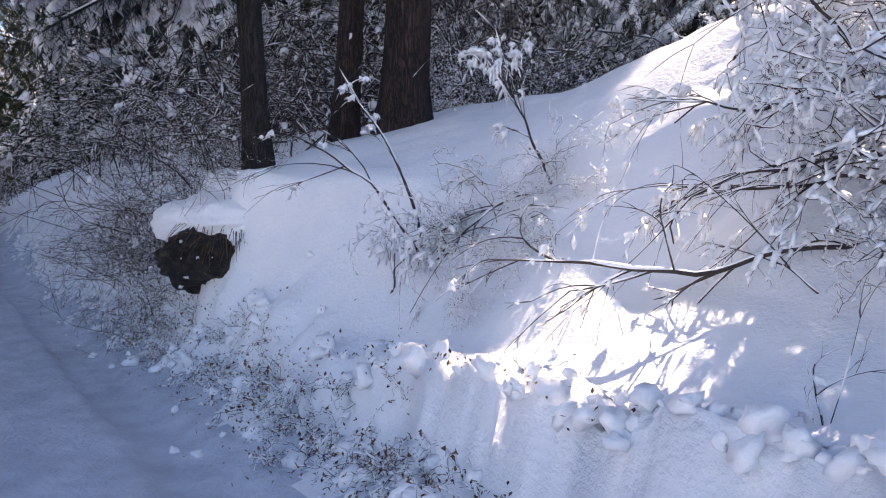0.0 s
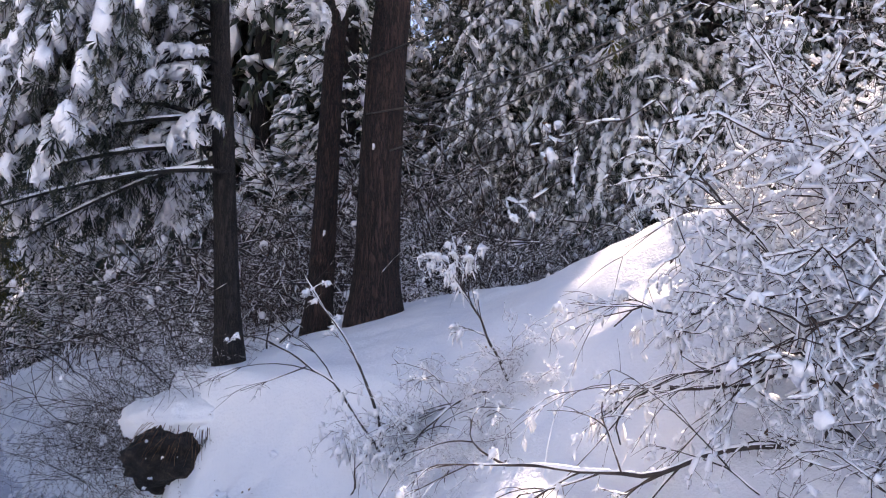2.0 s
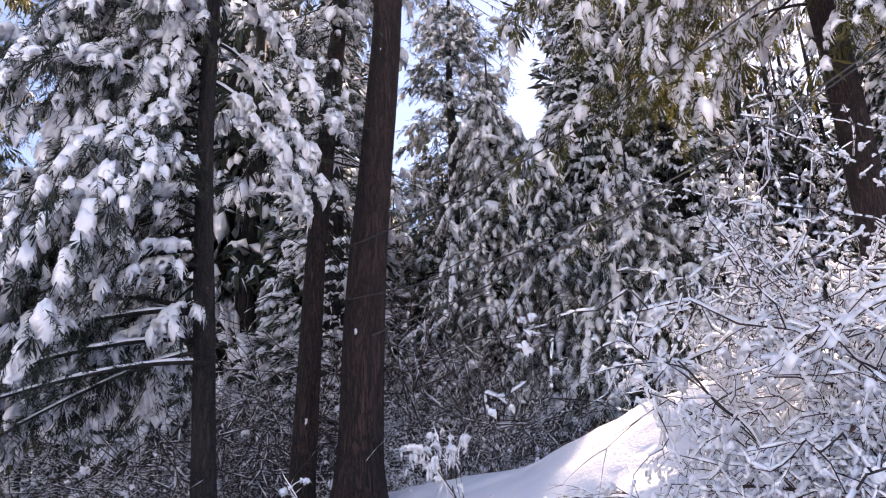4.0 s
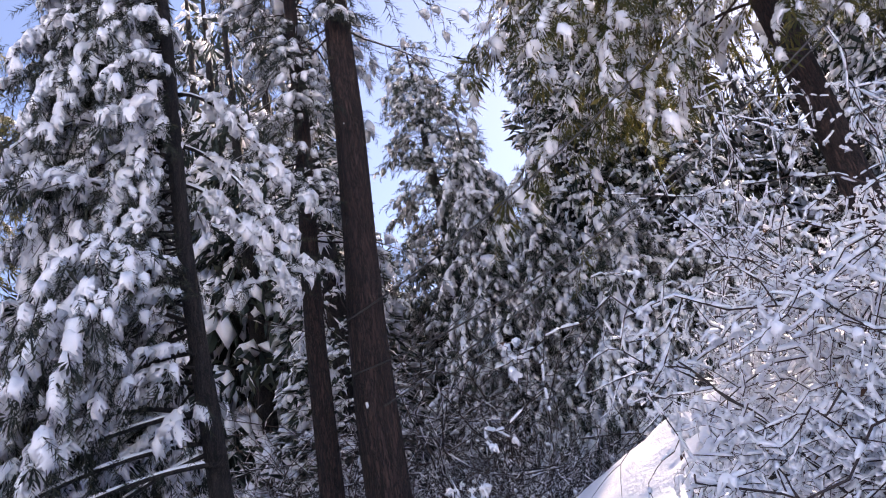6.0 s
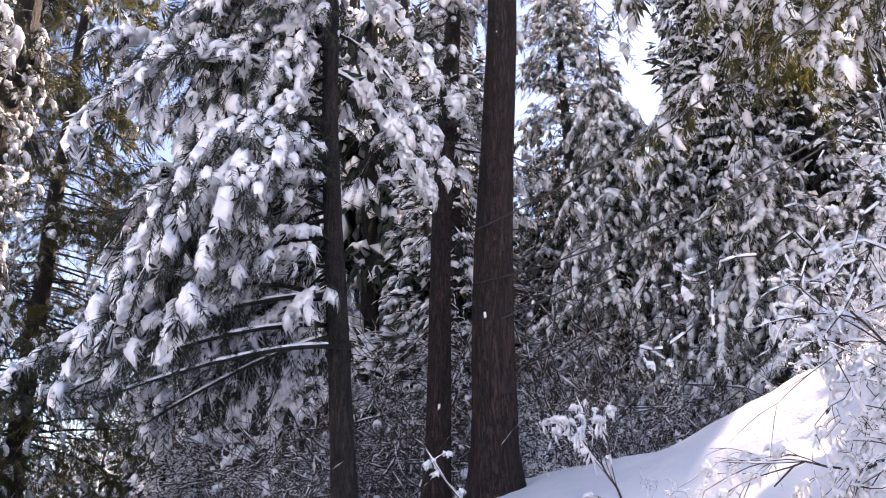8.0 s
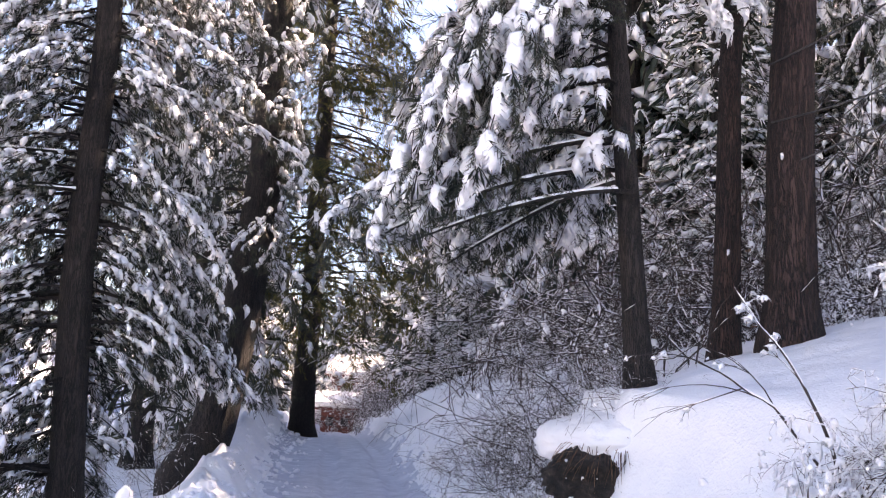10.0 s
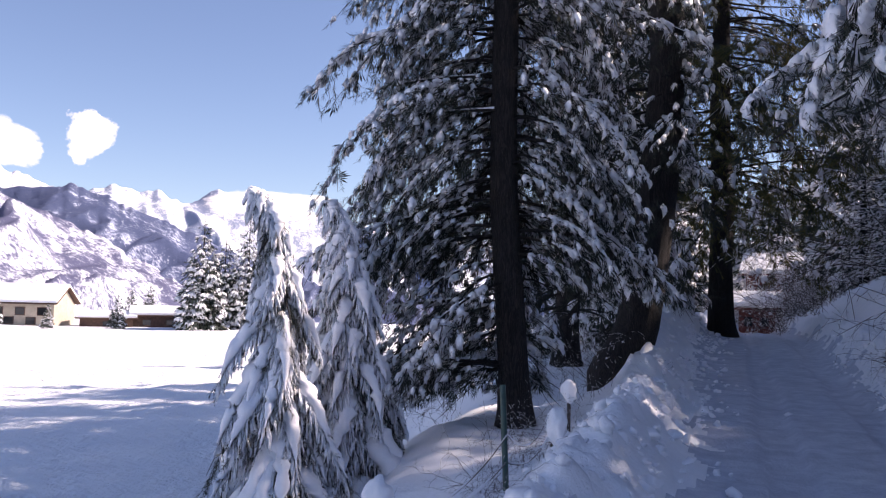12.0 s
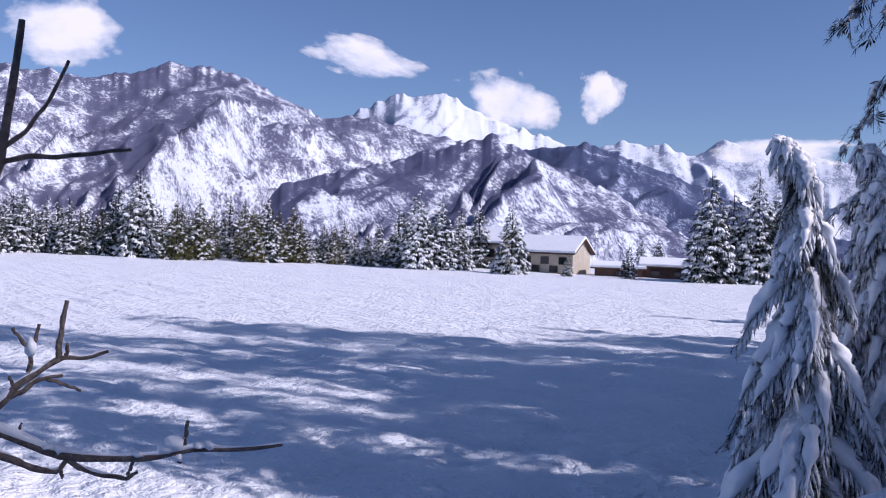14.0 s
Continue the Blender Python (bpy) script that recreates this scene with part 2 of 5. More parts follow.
def relief(x, y):
    x, y = np.asarray(x, float), np.asarray(y, float)
    a, l = to_lane(x, y)
    far = np.hypot(x, y)
    # right bank: foot, shoulder, crest, terrace, hillside
    w = np.clip((a - 4.8) / 3.4, 0, 1) * (1 - 0.9 * smooth(9.4, 11.5, a))
    near = 1 - smooth(3.6, 5.4, a)
    shoulder_l = 4.0 - 1.25 * w - 0.1 * near
    shoulder_z = 1.62 + 0.23 * w - 0.52 * near
    crest = 2.85 + 0.42 * smooth(8.0, 4.4, a)
    foot = 2.3
    toe = 0.12 + 0.3 * near
    z1 = toe + (shoulder_z - toe) * (l - foot) / (shoulder_l - foot)
    up = np.clip((l - shoulder_l) / (6.1 - shoulder_l), 0, 1)
    z2 = shoulder_z + (crest - shoulder_z) * up
    z3 = crest + 0.13 * (l - 6.1)
    z4 = crest + 0.5 + 0.34 * (l - 10)
    right = np.where(l < shoulder_l, z1, np.where(l < 6.1, z2, np.maximum(z3, z4)))
    right = np.minimum(right, 34 + 0.05 * l)
    right = right + 0.05 * fbm(x * 0.8, y * 0.8, 3, 5) * smooth(2.4, 3.5, l)
    # left: bank of ploughed snow, then the fall to the field
    drop = -0.05 - 0.35 * smooth(-2.3, -3.6, l) - (abs(FIELD_Z) - 0.4) * smooth(-3.4, -7.0, l + 0.9 * smooth(9, 13, a) + 8.0 * smooth(14, 34, a))
    left = drop + 0.05 * fbm(x * 0.9, y * 0.9, 3, 9) + 0.05 * fbm(x * 0.22, y * 0.22, 2, 12)
    road = -0.02 + 0.018 * fbm(x * 1.3, y * 0.5, 3, 2)
    road = road - 0.07 * smooth(0.26, 0.17, np.abs(l - 0.12 - 0.06 * fbm(a * 0.5, 0 * a, 2, 61))) - 0.07 * smooth(0.26, 0.17, np.abs(l - 1.42 - 0.06 * fbm(a * 0.5, 0 * a, 2, 63))) + 0.012 * fbm(x * 5, y * 5, 2, 65)
    z = np.where(l > foot, right, np.where(l > -0.8 - 0.7 * smooth(8, 24, a), road, left))
    z = z + 0.45 * smooth(13, 30, a) * (1 - smooth(36, 60, a)) * smooth(-8, -4, l)
    lump = np.clip(fbm(x * 2.6, y * 2.6, 4, 21, 0.62), -0.9, 1.3)
    z = z + (0.30 + 0.16 * lump + 0.3 * smooth(12, 24, a)) * np.exp(-((l - 2.35) / 0.33) ** 2)
    bank = 1.5 + 0.85 * smooth(8, 24, a)
    z = z + (0.56 + 0.16 * lump + 0.4 * smooth(10, 26, a)) * np.exp(-((l + bank) / (0.44 + 0.25 * smooth(10, 26, a))) ** 2) * (0.55 + 0.45 * smooth(4, 9, a))
    z = z + 0.07 * np.clip(fbm(x * 6.5, y * 6.5, 3, 71, 0.6), -1, 1) * (np.exp(-((l + bank - 0.1) / 0.55) ** 2) + 0.6 * np.exp(-((l - 2.4) / 0.35) ** 2))
    # trodden snow
    near_field = smooth(-3.0, -5.0, l) * (1 - smooth(60, 120, far))
    z = z + near_field * 0.09 * np.clip(fbm(x * 1.6, y * 1.6, 3, 33), -1, 0.3)
    z = z + (1 - smooth(30, 60, far)) * 0.02 * fbm(x * 4.0, y * 4.0, 2, 41) * smooth(2.2, 2.6, np.abs(l - 0.7) + 0.7)
    # the lane closes beyond a snow heap
    z = z + (1.25 + 0.3 * lump) * np.exp(-((a - 32.0) / 1.6) ** 2 - ((l + 2.7) / 1.0) ** 2)
    z = z + 0.5 * np.exp(-((a - 66) / 5.0) ** 2) * np.exp(-((l + 2.0) / 2.4) ** 2)
    # past the field the ground falls into the valley
    z = z - smooth(150, 520, far) * 170 * smooth(3, -40, l - 0.12 * a)
    z = z + 1.2 * smooth(45, 140, far) * fbm(x * 0.012, y * 0.012, 2, 51) * smooth(-6, -30, l) * 0.5
    return z


def ground_at(x, y):
    return float(relief(np.array([x]), np.array([y]))[0])


def spot(az, d):
    a = radians(az)
    return d * math.sin(a), d * math.cos(a)


def graded(lo, hi, fine_lo, fine_hi, step, grow):
    mid = list(np.arange(fine_lo, fine_hi, step))
    s, x = step, fine_hi
    while x < hi:
        mid.append(x)
        s *= grow
        x += s
    mid.append(hi)
    s, x = step, fine_lo
    while x > lo:
        s *= grow
        x -= s
        mid.insert(0, max(x, lo))
    return np.array(mid)


ga = graded(-3500, 4700, 1.8, 14, 0.08, 1.05)
gl = graded(-4700, 3500, -2.6, 6.6, 0.07, 1.06)
AA, LL = np.meshgrid(ga, gl, indexing="ij")
GX, GY = AA * EA[0] + LL * EL[0], AA * EA[1] + LL * EL[1]
GV = np.stack([GX, GY, relief(GX, GY)], -1).reshape(-1, 3)
gi = np.arange(len(ga) - 1)[:, None] * len(gl) + np.arange(len(gl) - 1)[None]
GF = np.stack([gi, gi + len(gl), gi + len(gl) + 1, gi + 1], -1).reshape(-1, 4)[:, ::-1]
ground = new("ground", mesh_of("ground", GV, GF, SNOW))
ground.data.materials.append(PACKED_SHADED)
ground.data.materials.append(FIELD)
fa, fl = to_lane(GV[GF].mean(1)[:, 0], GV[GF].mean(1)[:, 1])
lane_mask = (fl > -0.72 - 0.7 * smooth(8, 24, fa) + 0.25 * fbm(fa * 2.3, fl * 2.3, 3, 81)) & (fl < 2.0 + 0.25 * fbm(fa * 2.3, fl * 2.3, 3, 83)) & (fa > -30) & (fa < 90)
ground.data.polygons.foreach_set("material_index", np.where(fl < -9, 2, lane_mask.astype(np.int32)).astype(np.int32))
tagged(ground, "deep fresh snow over lane, bank and open field", "snow", kind="structure")


# ---- distance: mountains and clouds ----
def mountain_material(name, forest, snow, cover, aspect=0.16):
    """Snow and bare forest mixed in patches; the flanks facing the sun are painted whiter, the others darker, and
    single trees fleck it.
    """
    m, nt, b = material(name)
    co = coords(nt)
    n1 = node(nt, "ShaderNodeTexNoise", Scale=0.011, Detail=9.0, Roughness=0.68, Distortion=0.3)
    n2 = node(nt, "ShaderNodeTexNoise", Scale=0.1, Detail=6.0, Roughness=0.8)
    nt.links.new(co, n1.inputs["Vector"])
    nt.links.new(co, n2.inputs["Vector"])
    # Sunlit and shaded flanks put into the colour by the way each face turns.
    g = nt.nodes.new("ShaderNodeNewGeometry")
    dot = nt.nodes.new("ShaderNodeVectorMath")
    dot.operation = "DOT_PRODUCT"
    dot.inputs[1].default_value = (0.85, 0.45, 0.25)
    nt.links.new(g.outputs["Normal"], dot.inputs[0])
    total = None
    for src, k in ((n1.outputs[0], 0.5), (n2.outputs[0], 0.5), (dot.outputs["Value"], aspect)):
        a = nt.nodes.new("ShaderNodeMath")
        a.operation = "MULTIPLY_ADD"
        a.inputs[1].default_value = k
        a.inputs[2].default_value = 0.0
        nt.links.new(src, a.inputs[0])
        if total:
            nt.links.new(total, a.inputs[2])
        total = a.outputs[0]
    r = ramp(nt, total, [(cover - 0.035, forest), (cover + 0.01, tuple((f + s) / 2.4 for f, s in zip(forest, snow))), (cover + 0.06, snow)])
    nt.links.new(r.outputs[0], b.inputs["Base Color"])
    b.inputs["Roughness"].default_value = 0.9
    bump(nt, b, [(n2.outputs[0], 0.7)], 9.0)
    return m


def mountain(name, label, az0, az1, dist, depth, crest, seed, rough, mat, steps=420, rows=120, slant=0.5, broad=520.0):
    """A ridge: crest(az) gives the crest's height angle; sharp spurs and gullies run slantwise down from it towards the viewer."""
    az = np.radians(np.linspace(az0, az1, steps))[:, None]
    s = np.linspace(0, 1.25, rows)[None]
    d = dist - depth * (1 - s)
    jag = 0.16 * fbm(np.degrees(az) * 1.7, 0 * az, 3, seed + 40) * np.clip(1 - np.abs(1 - s) * 7, 0, 1)
    hc = dist * np.tan(np.radians(crest(np.degrees(az)) + jag))
    prof = np.where(s <= 1, s ** 1.1, 1 - (s - 1) * 1.6)
    base = -170.0
    z = base + (hc - base) * prof
    x, y = d * np.sin(az), d * np.cos(az)
    warp = 0.55 * fbm(x / 700, y / 700, 4, seed + 9)
    across, down = az * dist, (1 - s) * depth * np.ones_like(az)
    run = across / broad - slant * down / broad + warp
    spur = ridged(run, down / 3200 + 0.6 * warp, 2, seed, 0.4) - 0.5
    rib = ridged(run * 2.7 + 1.1 * down / broad, down / 900 + warp, 3, seed + 5, 0.5) - 0.5
    body = np.clip((1 - np.clip(s, 0, 1)) * 2.2, 0, 1) * (0.3 + 0.7 * np.clip(s, 0, 1))
    z = z + rough * (spur - 0.25 + 0.28 * (rib - 0.2)) * (0.03 + 0.97 * body) + rough * 0.035 * fbm(x / 80, y / 80, 3, seed + 3)
    v = np.stack([x + 0 * z, y + 0 * z, z], -1).reshape(-1, 3)
    i = np.arange(steps - 1)[:, None] * rows + np.arange(rows - 1)[None]
    f = np.stack([i, i + 1, i + rows + 1, i + rows], -1).reshape(-1, 4)[:, ::-1]
    ob = new(name, mesh_of(name, v, f, mat))
    return tagged(ob, label, "mountain", kind="structure")


def curve_of(*pairs):
    xs, ys = np.array(pairs[::2], float), np.array(pairs[1::2], float)
    return lambda a: np.interp(a, xs, ys) * 1.0


# The blue in these tones is distance haze put into the colour.
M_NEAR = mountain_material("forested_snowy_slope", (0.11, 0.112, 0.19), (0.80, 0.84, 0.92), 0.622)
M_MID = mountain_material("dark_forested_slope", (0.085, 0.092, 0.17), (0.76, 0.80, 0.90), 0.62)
M_HAZE = mountain_material("haze_tinted_wooded_ridge", (0.05, 0.072, 0.15), (0.58, 0.64, 0.80), 0.655)
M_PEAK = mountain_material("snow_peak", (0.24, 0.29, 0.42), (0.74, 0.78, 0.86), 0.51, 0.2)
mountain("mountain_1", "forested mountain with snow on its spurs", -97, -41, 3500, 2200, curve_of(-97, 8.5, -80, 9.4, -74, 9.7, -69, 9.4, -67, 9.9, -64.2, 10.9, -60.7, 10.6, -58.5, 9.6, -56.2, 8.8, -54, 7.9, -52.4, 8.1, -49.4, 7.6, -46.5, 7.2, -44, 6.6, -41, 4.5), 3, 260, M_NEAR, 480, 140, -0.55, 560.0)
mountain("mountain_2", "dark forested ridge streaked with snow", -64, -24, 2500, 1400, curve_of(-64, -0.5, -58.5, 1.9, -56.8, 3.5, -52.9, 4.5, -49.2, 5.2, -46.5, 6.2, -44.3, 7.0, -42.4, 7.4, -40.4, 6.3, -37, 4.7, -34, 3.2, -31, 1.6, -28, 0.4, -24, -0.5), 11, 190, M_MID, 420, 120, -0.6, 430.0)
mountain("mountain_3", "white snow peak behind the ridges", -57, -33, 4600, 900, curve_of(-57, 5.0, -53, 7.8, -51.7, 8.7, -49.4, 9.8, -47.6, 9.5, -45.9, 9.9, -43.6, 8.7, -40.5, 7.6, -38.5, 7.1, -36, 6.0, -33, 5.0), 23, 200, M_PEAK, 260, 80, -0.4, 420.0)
mountain("mountain_4", "far range of snow mountains tinted for haze", -41, -2, 4700, 900, curve_of(-41, 5.0, -36.5, 6.0, -34, 7.2, -32.5, 6.6, -31.1, 6.8, -29.5, 6.0, -27.9, 7.0, -25.2, 7.0, -22, 6.2, -16, 4.9, -2, 3.5), 31, 190, M_PEAK, 260, 80, 0.4, 420.0)
mountain("mountain_5", "wooded ridge tinted blue for haze, running down behind the houses", -45, -12, 3000, 1200, curve_of(-45, 4.5, -41, 6.3, -38.5, 6.8, -36.6, 7.0, -34.2, 6.3, -32.1, 5.5, -28.9, 4.1, -25.5, 2.6, -20, 1.0, -12, 0.3), 37, 180, M_HAZE, 320, 90, -0.5, 420.0)


def cloud_material():
    m, nt, b = material("glowing_cloud_vapour")
    tc = nt.nodes.new("ShaderNodeTexCoord")
    n = node(nt, "ShaderNodeTexNoise", Scale=1.6, Detail=8.0, Roughness=0.52)
    oi = nt.nodes.new("ShaderNodeObjectInfo")
    nt.links.new(tc.outputs["Object"], n.inputs["Vector"])
    n.noise_dimensions = "4D"
    mul = nt.nodes.new("ShaderNodeMath")
    mul.operation = "MULTIPLY"
    mul.inputs[1].default_value = 40
    nt.links.new(oi.outputs["Random"], mul.inputs[0])
    nt.links.new(mul.outputs[0], n.inputs["W"])
    ln = nt.nodes.new("ShaderNodeVectorMath")
    ln.operation = "LENGTH"
    nt.links.new(tc.outputs["Object"], ln.inputs[0])
    sub = nt.nodes.new("ShaderNodeMath")
    sub.operation = "MULTIPLY_ADD"
    sub.inputs[1].default_value = -0.72
    sub.inputs[2].default_value = 0.34
    nt.links.new(ln.outputs["Value"], sub.inputs[0])
    add = nt.nodes.new("ShaderNodeMath")
    nt.links.new(n.outputs[0], add.inputs[0])
    nt.links.new(sub.outputs[0], add.inputs[1])
    r = ramp(nt, add.outputs[0], [(0.40, (0, 0, 0)), (0.47, (0.55, 0.55, 0.55)), (0.60, (1, 1, 1))])
    tone = ramp(nt, n.outputs[0], [(0.35, (0.72, 0.78, 0.90)), (0.6, (1.0, 0.98, 0.96))])
    # Sun and shade on the vapour are given as a glowing tone.
    em = nt.nodes.new("ShaderNodeEmission")
    em.inputs["Strength"].default_value = 1.05
    nt.links.new(tone.outputs[0], em.inputs[0])
    tp = nt.nodes.new("ShaderNodeBsdfTransparent")
    mix = nt.nodes.new("ShaderNodeMixShader")
    nt.links.new(r.outputs[0], mix.inputs[0])
    nt.links.new(tp.outputs[0], mix.inputs[1])
    nt.links.new(em.outputs[0], mix.inputs[2])
    nt.links.new(mix.outputs[0], nt.nodes["Material Output"].inputs[0])
    return m


CLOUD = cloud_material()


def cloud(az, el, w, h, lean=0):
    """A far cloud, a backdrop of vapour 4.6 km off that glows in place of sunlight."""
    n = 24
    g = np.linspace(-1, 1, n)
    X, Y = np.meshgrid(g, g, indexing="ij")
    v = np.stack([X, Y, 0.25 * (1 - np.clip(X ** 2 + Y ** 2, 0, 1))], -1).reshape(-1, 3)
    i = np.arange(n - 1)[:, None] * n + np.arange(n - 1)[None]
    f = np.stack([i, i + n, i + n + 1, i + 1], -1).reshape(-1, 4)
    ob = new("cloud", mesh_of("cloud", v, f, CLOUD))
    d = 4650
    p = Vector((d * math.sin(radians(az)) * math.cos(radians(el)), d * math.cos(radians(az)) * math.cos(radians(el)), d * math.sin(radians(el))))
    turn = (-p).to_track_quat("Z", "Y").to_matrix().to_4x4()
    ob.matrix_world = Matrix.Translation(p) @ turn @ pose(0, 0, 0, 0, 0, lean) @ Matrix.Diagonal((d * math.tan(radians(w)), d * math.tan(radians(h)), 120, 1))
    ob.visible_shadow = False
    return tagged(ob, "small white cumulus cloud above the mountains", "cloud", "clouds", "structure")


for az, el, w, h, lean in ((-70.8, 12.0, 6.0, 3.6, 5), (-51.3, 11.8, 6.0, 2.3, -14), (-41.6, 9.3, 4.9, 3.4, -12), (-35.4, 9.9, 2.5, 2.6, 0), (-24.0, 6.4, 6.4, 1.8, 0)):
    cloud(az, el, w, h, lean)


# ---- foliage templates ----


def needle_spray(count, spread, length, width, seed):
    """A drooping twig of needles, one unit long, as narrow blades."""
    r = np.random.default_rng(seed)
    t = np.linspace(0.02, 1.0, count)
    axis = np.stack([t, 0 * t, -0.18 * t ** 2], -1)
    ang = r.uniform(0, 2 * np.pi, count)
    out = np.stack([0.75 + 0 * ang, np.cos(ang) * spread, np.sin(ang) * spread * 0.7 - 0.35], -1)
    out = unit(out) * (length * r.uniform(0.7, 1.2, count))[:, None]
    side = unit(np.cross(out, r.normal(size=(count, 3)))) * width
    v = np.stack([axis - side, axis + side, axis + out], 1).reshape(-1, 3)
    return v, np.arange(count * 3).reshape(-1, 3)


def spindle(x0, x1, rad):
    """A tapered finger between two points."""
    x0, x1 = np.asarray(x0, float), np.asarray(x1, float)
    d = unit(x1 - x0)
    sd = unit(np.cross(d, [0.1, 0.2, 1.0]))
    u = np.cross(sd, d)
    m = x0 + (x1 - x0) * 0.6
    v = np.array([x0, m + sd * rad, m + u * rad, m - sd * rad, x1])
    return v, np.array([[0, 2, 1], [0, 3, 2], [0, 1, 3], [4, 1, 2], [4, 2, 3], [4, 3, 1]])


def sausage(x0, x1, rad):
    """A short roll of snow between two points, three-sided."""
    x0, x1 = np.asarray(x0, float), np.asarray(x1, float)
    d = unit(x1 - x0)
    sd = unit(np.cross(d, [0.1, 0.2, 1.0]))
    u = np.cross(sd, d)
    ring = [sd * rad * 0.87 - u * rad * 0.4, u * rad * 1.1, -sd * rad * 0.87 - u * rad * 0.4]
    a, b = x0 + (x1 - x0) * 0.14, x0 + (x1 - x0) * 0.86
    v = np.array([x0] + [a + q for q in ring] + [b + q * 0.9 for q in ring] + [x1])
    return v, np.array([[0, 2, 1], [0, 3, 2], [1, 2, 5], [1, 5, 4], [2, 3, 6], [2, 6, 5], [3, 1, 4], [3, 4, 6], [0, 1, 3], [7, 4, 5], [7, 5, 6], [7, 6, 4]])


def snow_pad(seed, teeth=9, base=ICO2, long=0.42, wide=0.26, thick=0.17):
    """Snow lying on a drooping spray: an uneven pillow whose lower rim breaks into hanging teeth, with thin rimed needles under it."""
    r = np.random.default_rng(seed)
    v, f = base[0].copy(), base[1]
    n = 0.72 + 0.5 * np.array([noise.noise(Vector(p * 1.7 + seed)) for p in v])[:, None] + 0.38 * np.array([noise.noise(Vector(p * 4.1 + seed)) for p in v])[:, None]
    rim = (v[:, 2] < 0.2) & (v[:, 2] > -0.75)
    v = v * n * np.array([long, wide, thick])
    v[:, 2] = np.where(v[:, 2] < 0, v[:, 2] * 0.45, v[:, 2])
    pull = np.where(rim, r.random(len(v)) ** 1.5, 0.0)
    v[:, :2] *= (1 + 0.35 * pull)[:, None]
    v[:, 2] -= 0.34 * pull
    v[:, 0] += 0.42
    p = Pile()
    p.add(v, f)
    for k in range(teeth):
        ang = r.uniform(0, 2 * np.pi)
        x0 = np.array([0.42 + 0.8 * long * math.cos(ang), 0.75 * wide * math.sin(ang), -0.01])
        x1 = x0 + np.array([0.10 + 0.10 * math.cos(ang), 0.14 * math.sin(ang), -r.uniform(0.10, 0.30)])
        w = r.uniform(0.016, 0.032)
        q = np.array([x0 + [w, 0, 0.02], x0 + [-w, w, 0.02], x0 + [-w, -w, 0.02], x1])
        p.add(q, np.array([[0, 1, 3], [1, 2, 3], [2, 0, 3]]))
    v, f = np.concatenate(p.v), np.concatenate(p.f)
    v[:, 2] += 0.04 - 0.34 * v[:, 0] ** 2
    return v, f


ICO0 = ico(1)
SPRAYS = [needle_spray(36, 0.9, 0.24, 0.013, s) for s in range(5)]
TUFTS = [needle_spray(32, 1.2, 0.28, 0.013, 20 + s) for s in range(5)]
PADS = [snow_pad(s, 10, ICO2, 0.38, 0.22, 0.13) for s in range(8)]
PADS_LIGHT = [snow_pad(40 + s, 8, ICO0, 0.38, 0.20, 0.11) for s in range(6)]
LUMPS = [snow_pad(70 + s, 4, ICO2, 0.31, 0.30, 0.27) for s in range(5)]
ROPES = [snow_pad(160 + s, 14, ICO2, 0.44, 0.30, 0.17) for s in range(8)]
BALLS = [snow_pad(60 + s, 8, ICO0, 0.38, 0.20, 0.12) for s in range(6)]


def fan(seed, blades, rad, spread):
    """A flat bough of a few tapered fingers."""
    r = np.random.default_rng(seed)
    p = Pile()
    for k in range(blades):
        y = (k - (blades - 1) / 2) * spread
        p.add(*spindle([0.1 * abs(y), 0.25 * y, 0], [1.0 - 0.5 * abs(y) + r.uniform(-0.15, 0.1), y, -0.28 + r.uniform(-0.08, 0.08)], rad * r.uniform(0.7, 1.3)))
    return np.concatenate(p.v), np.concatenate(p.f)


INNER = [fan(100 + k, 5, 0.06, 0.3) for k in range(4)]
TIPS = [(v * [0.8, 1, 1], f) for v, f in (fan(110 + k, 3, 0.075, 0.4) for k in range(4))]
RIME = [(v * [0.62, 1, 1] + [0.15, 0, 0.03], f) for v, f in (fan(120 + k, 3, 0.15, 0.36) for k in range(4))]


def sprinkle(pile, templates, places, dirs, sizes, r, tilt=0.25):
    pick = r.integers(0, len(templates), len(places))
    for k, t in enumerate(templates):
        m = pick == k
        if m.any():
            pile.scatter(t, places[m], framed(dirs[m], sizes[m], r.normal(0, tilt, m.sum())))


def in_beam(p):
    """The gap between the crowns through which the sun reaches the foot of the bank."""
    a, k = radians(SUN_AZ), math.tan(radians(SUN_EL))
    v = p[:, 0] * math.sin(a) + p[:, 1] * math.cos(a)
    u = p[:, 0] * math.cos(a) - p[:, 1] * math.sin(a)
    c = p[:, 2] - v * k
    return ((u > -2.8) & (u < 1.5) & (c > -3.9) & (c < -1.9)) | ((u > -0.6) & (u < 2.0) & (c > -3.9) & (c < -1.3))


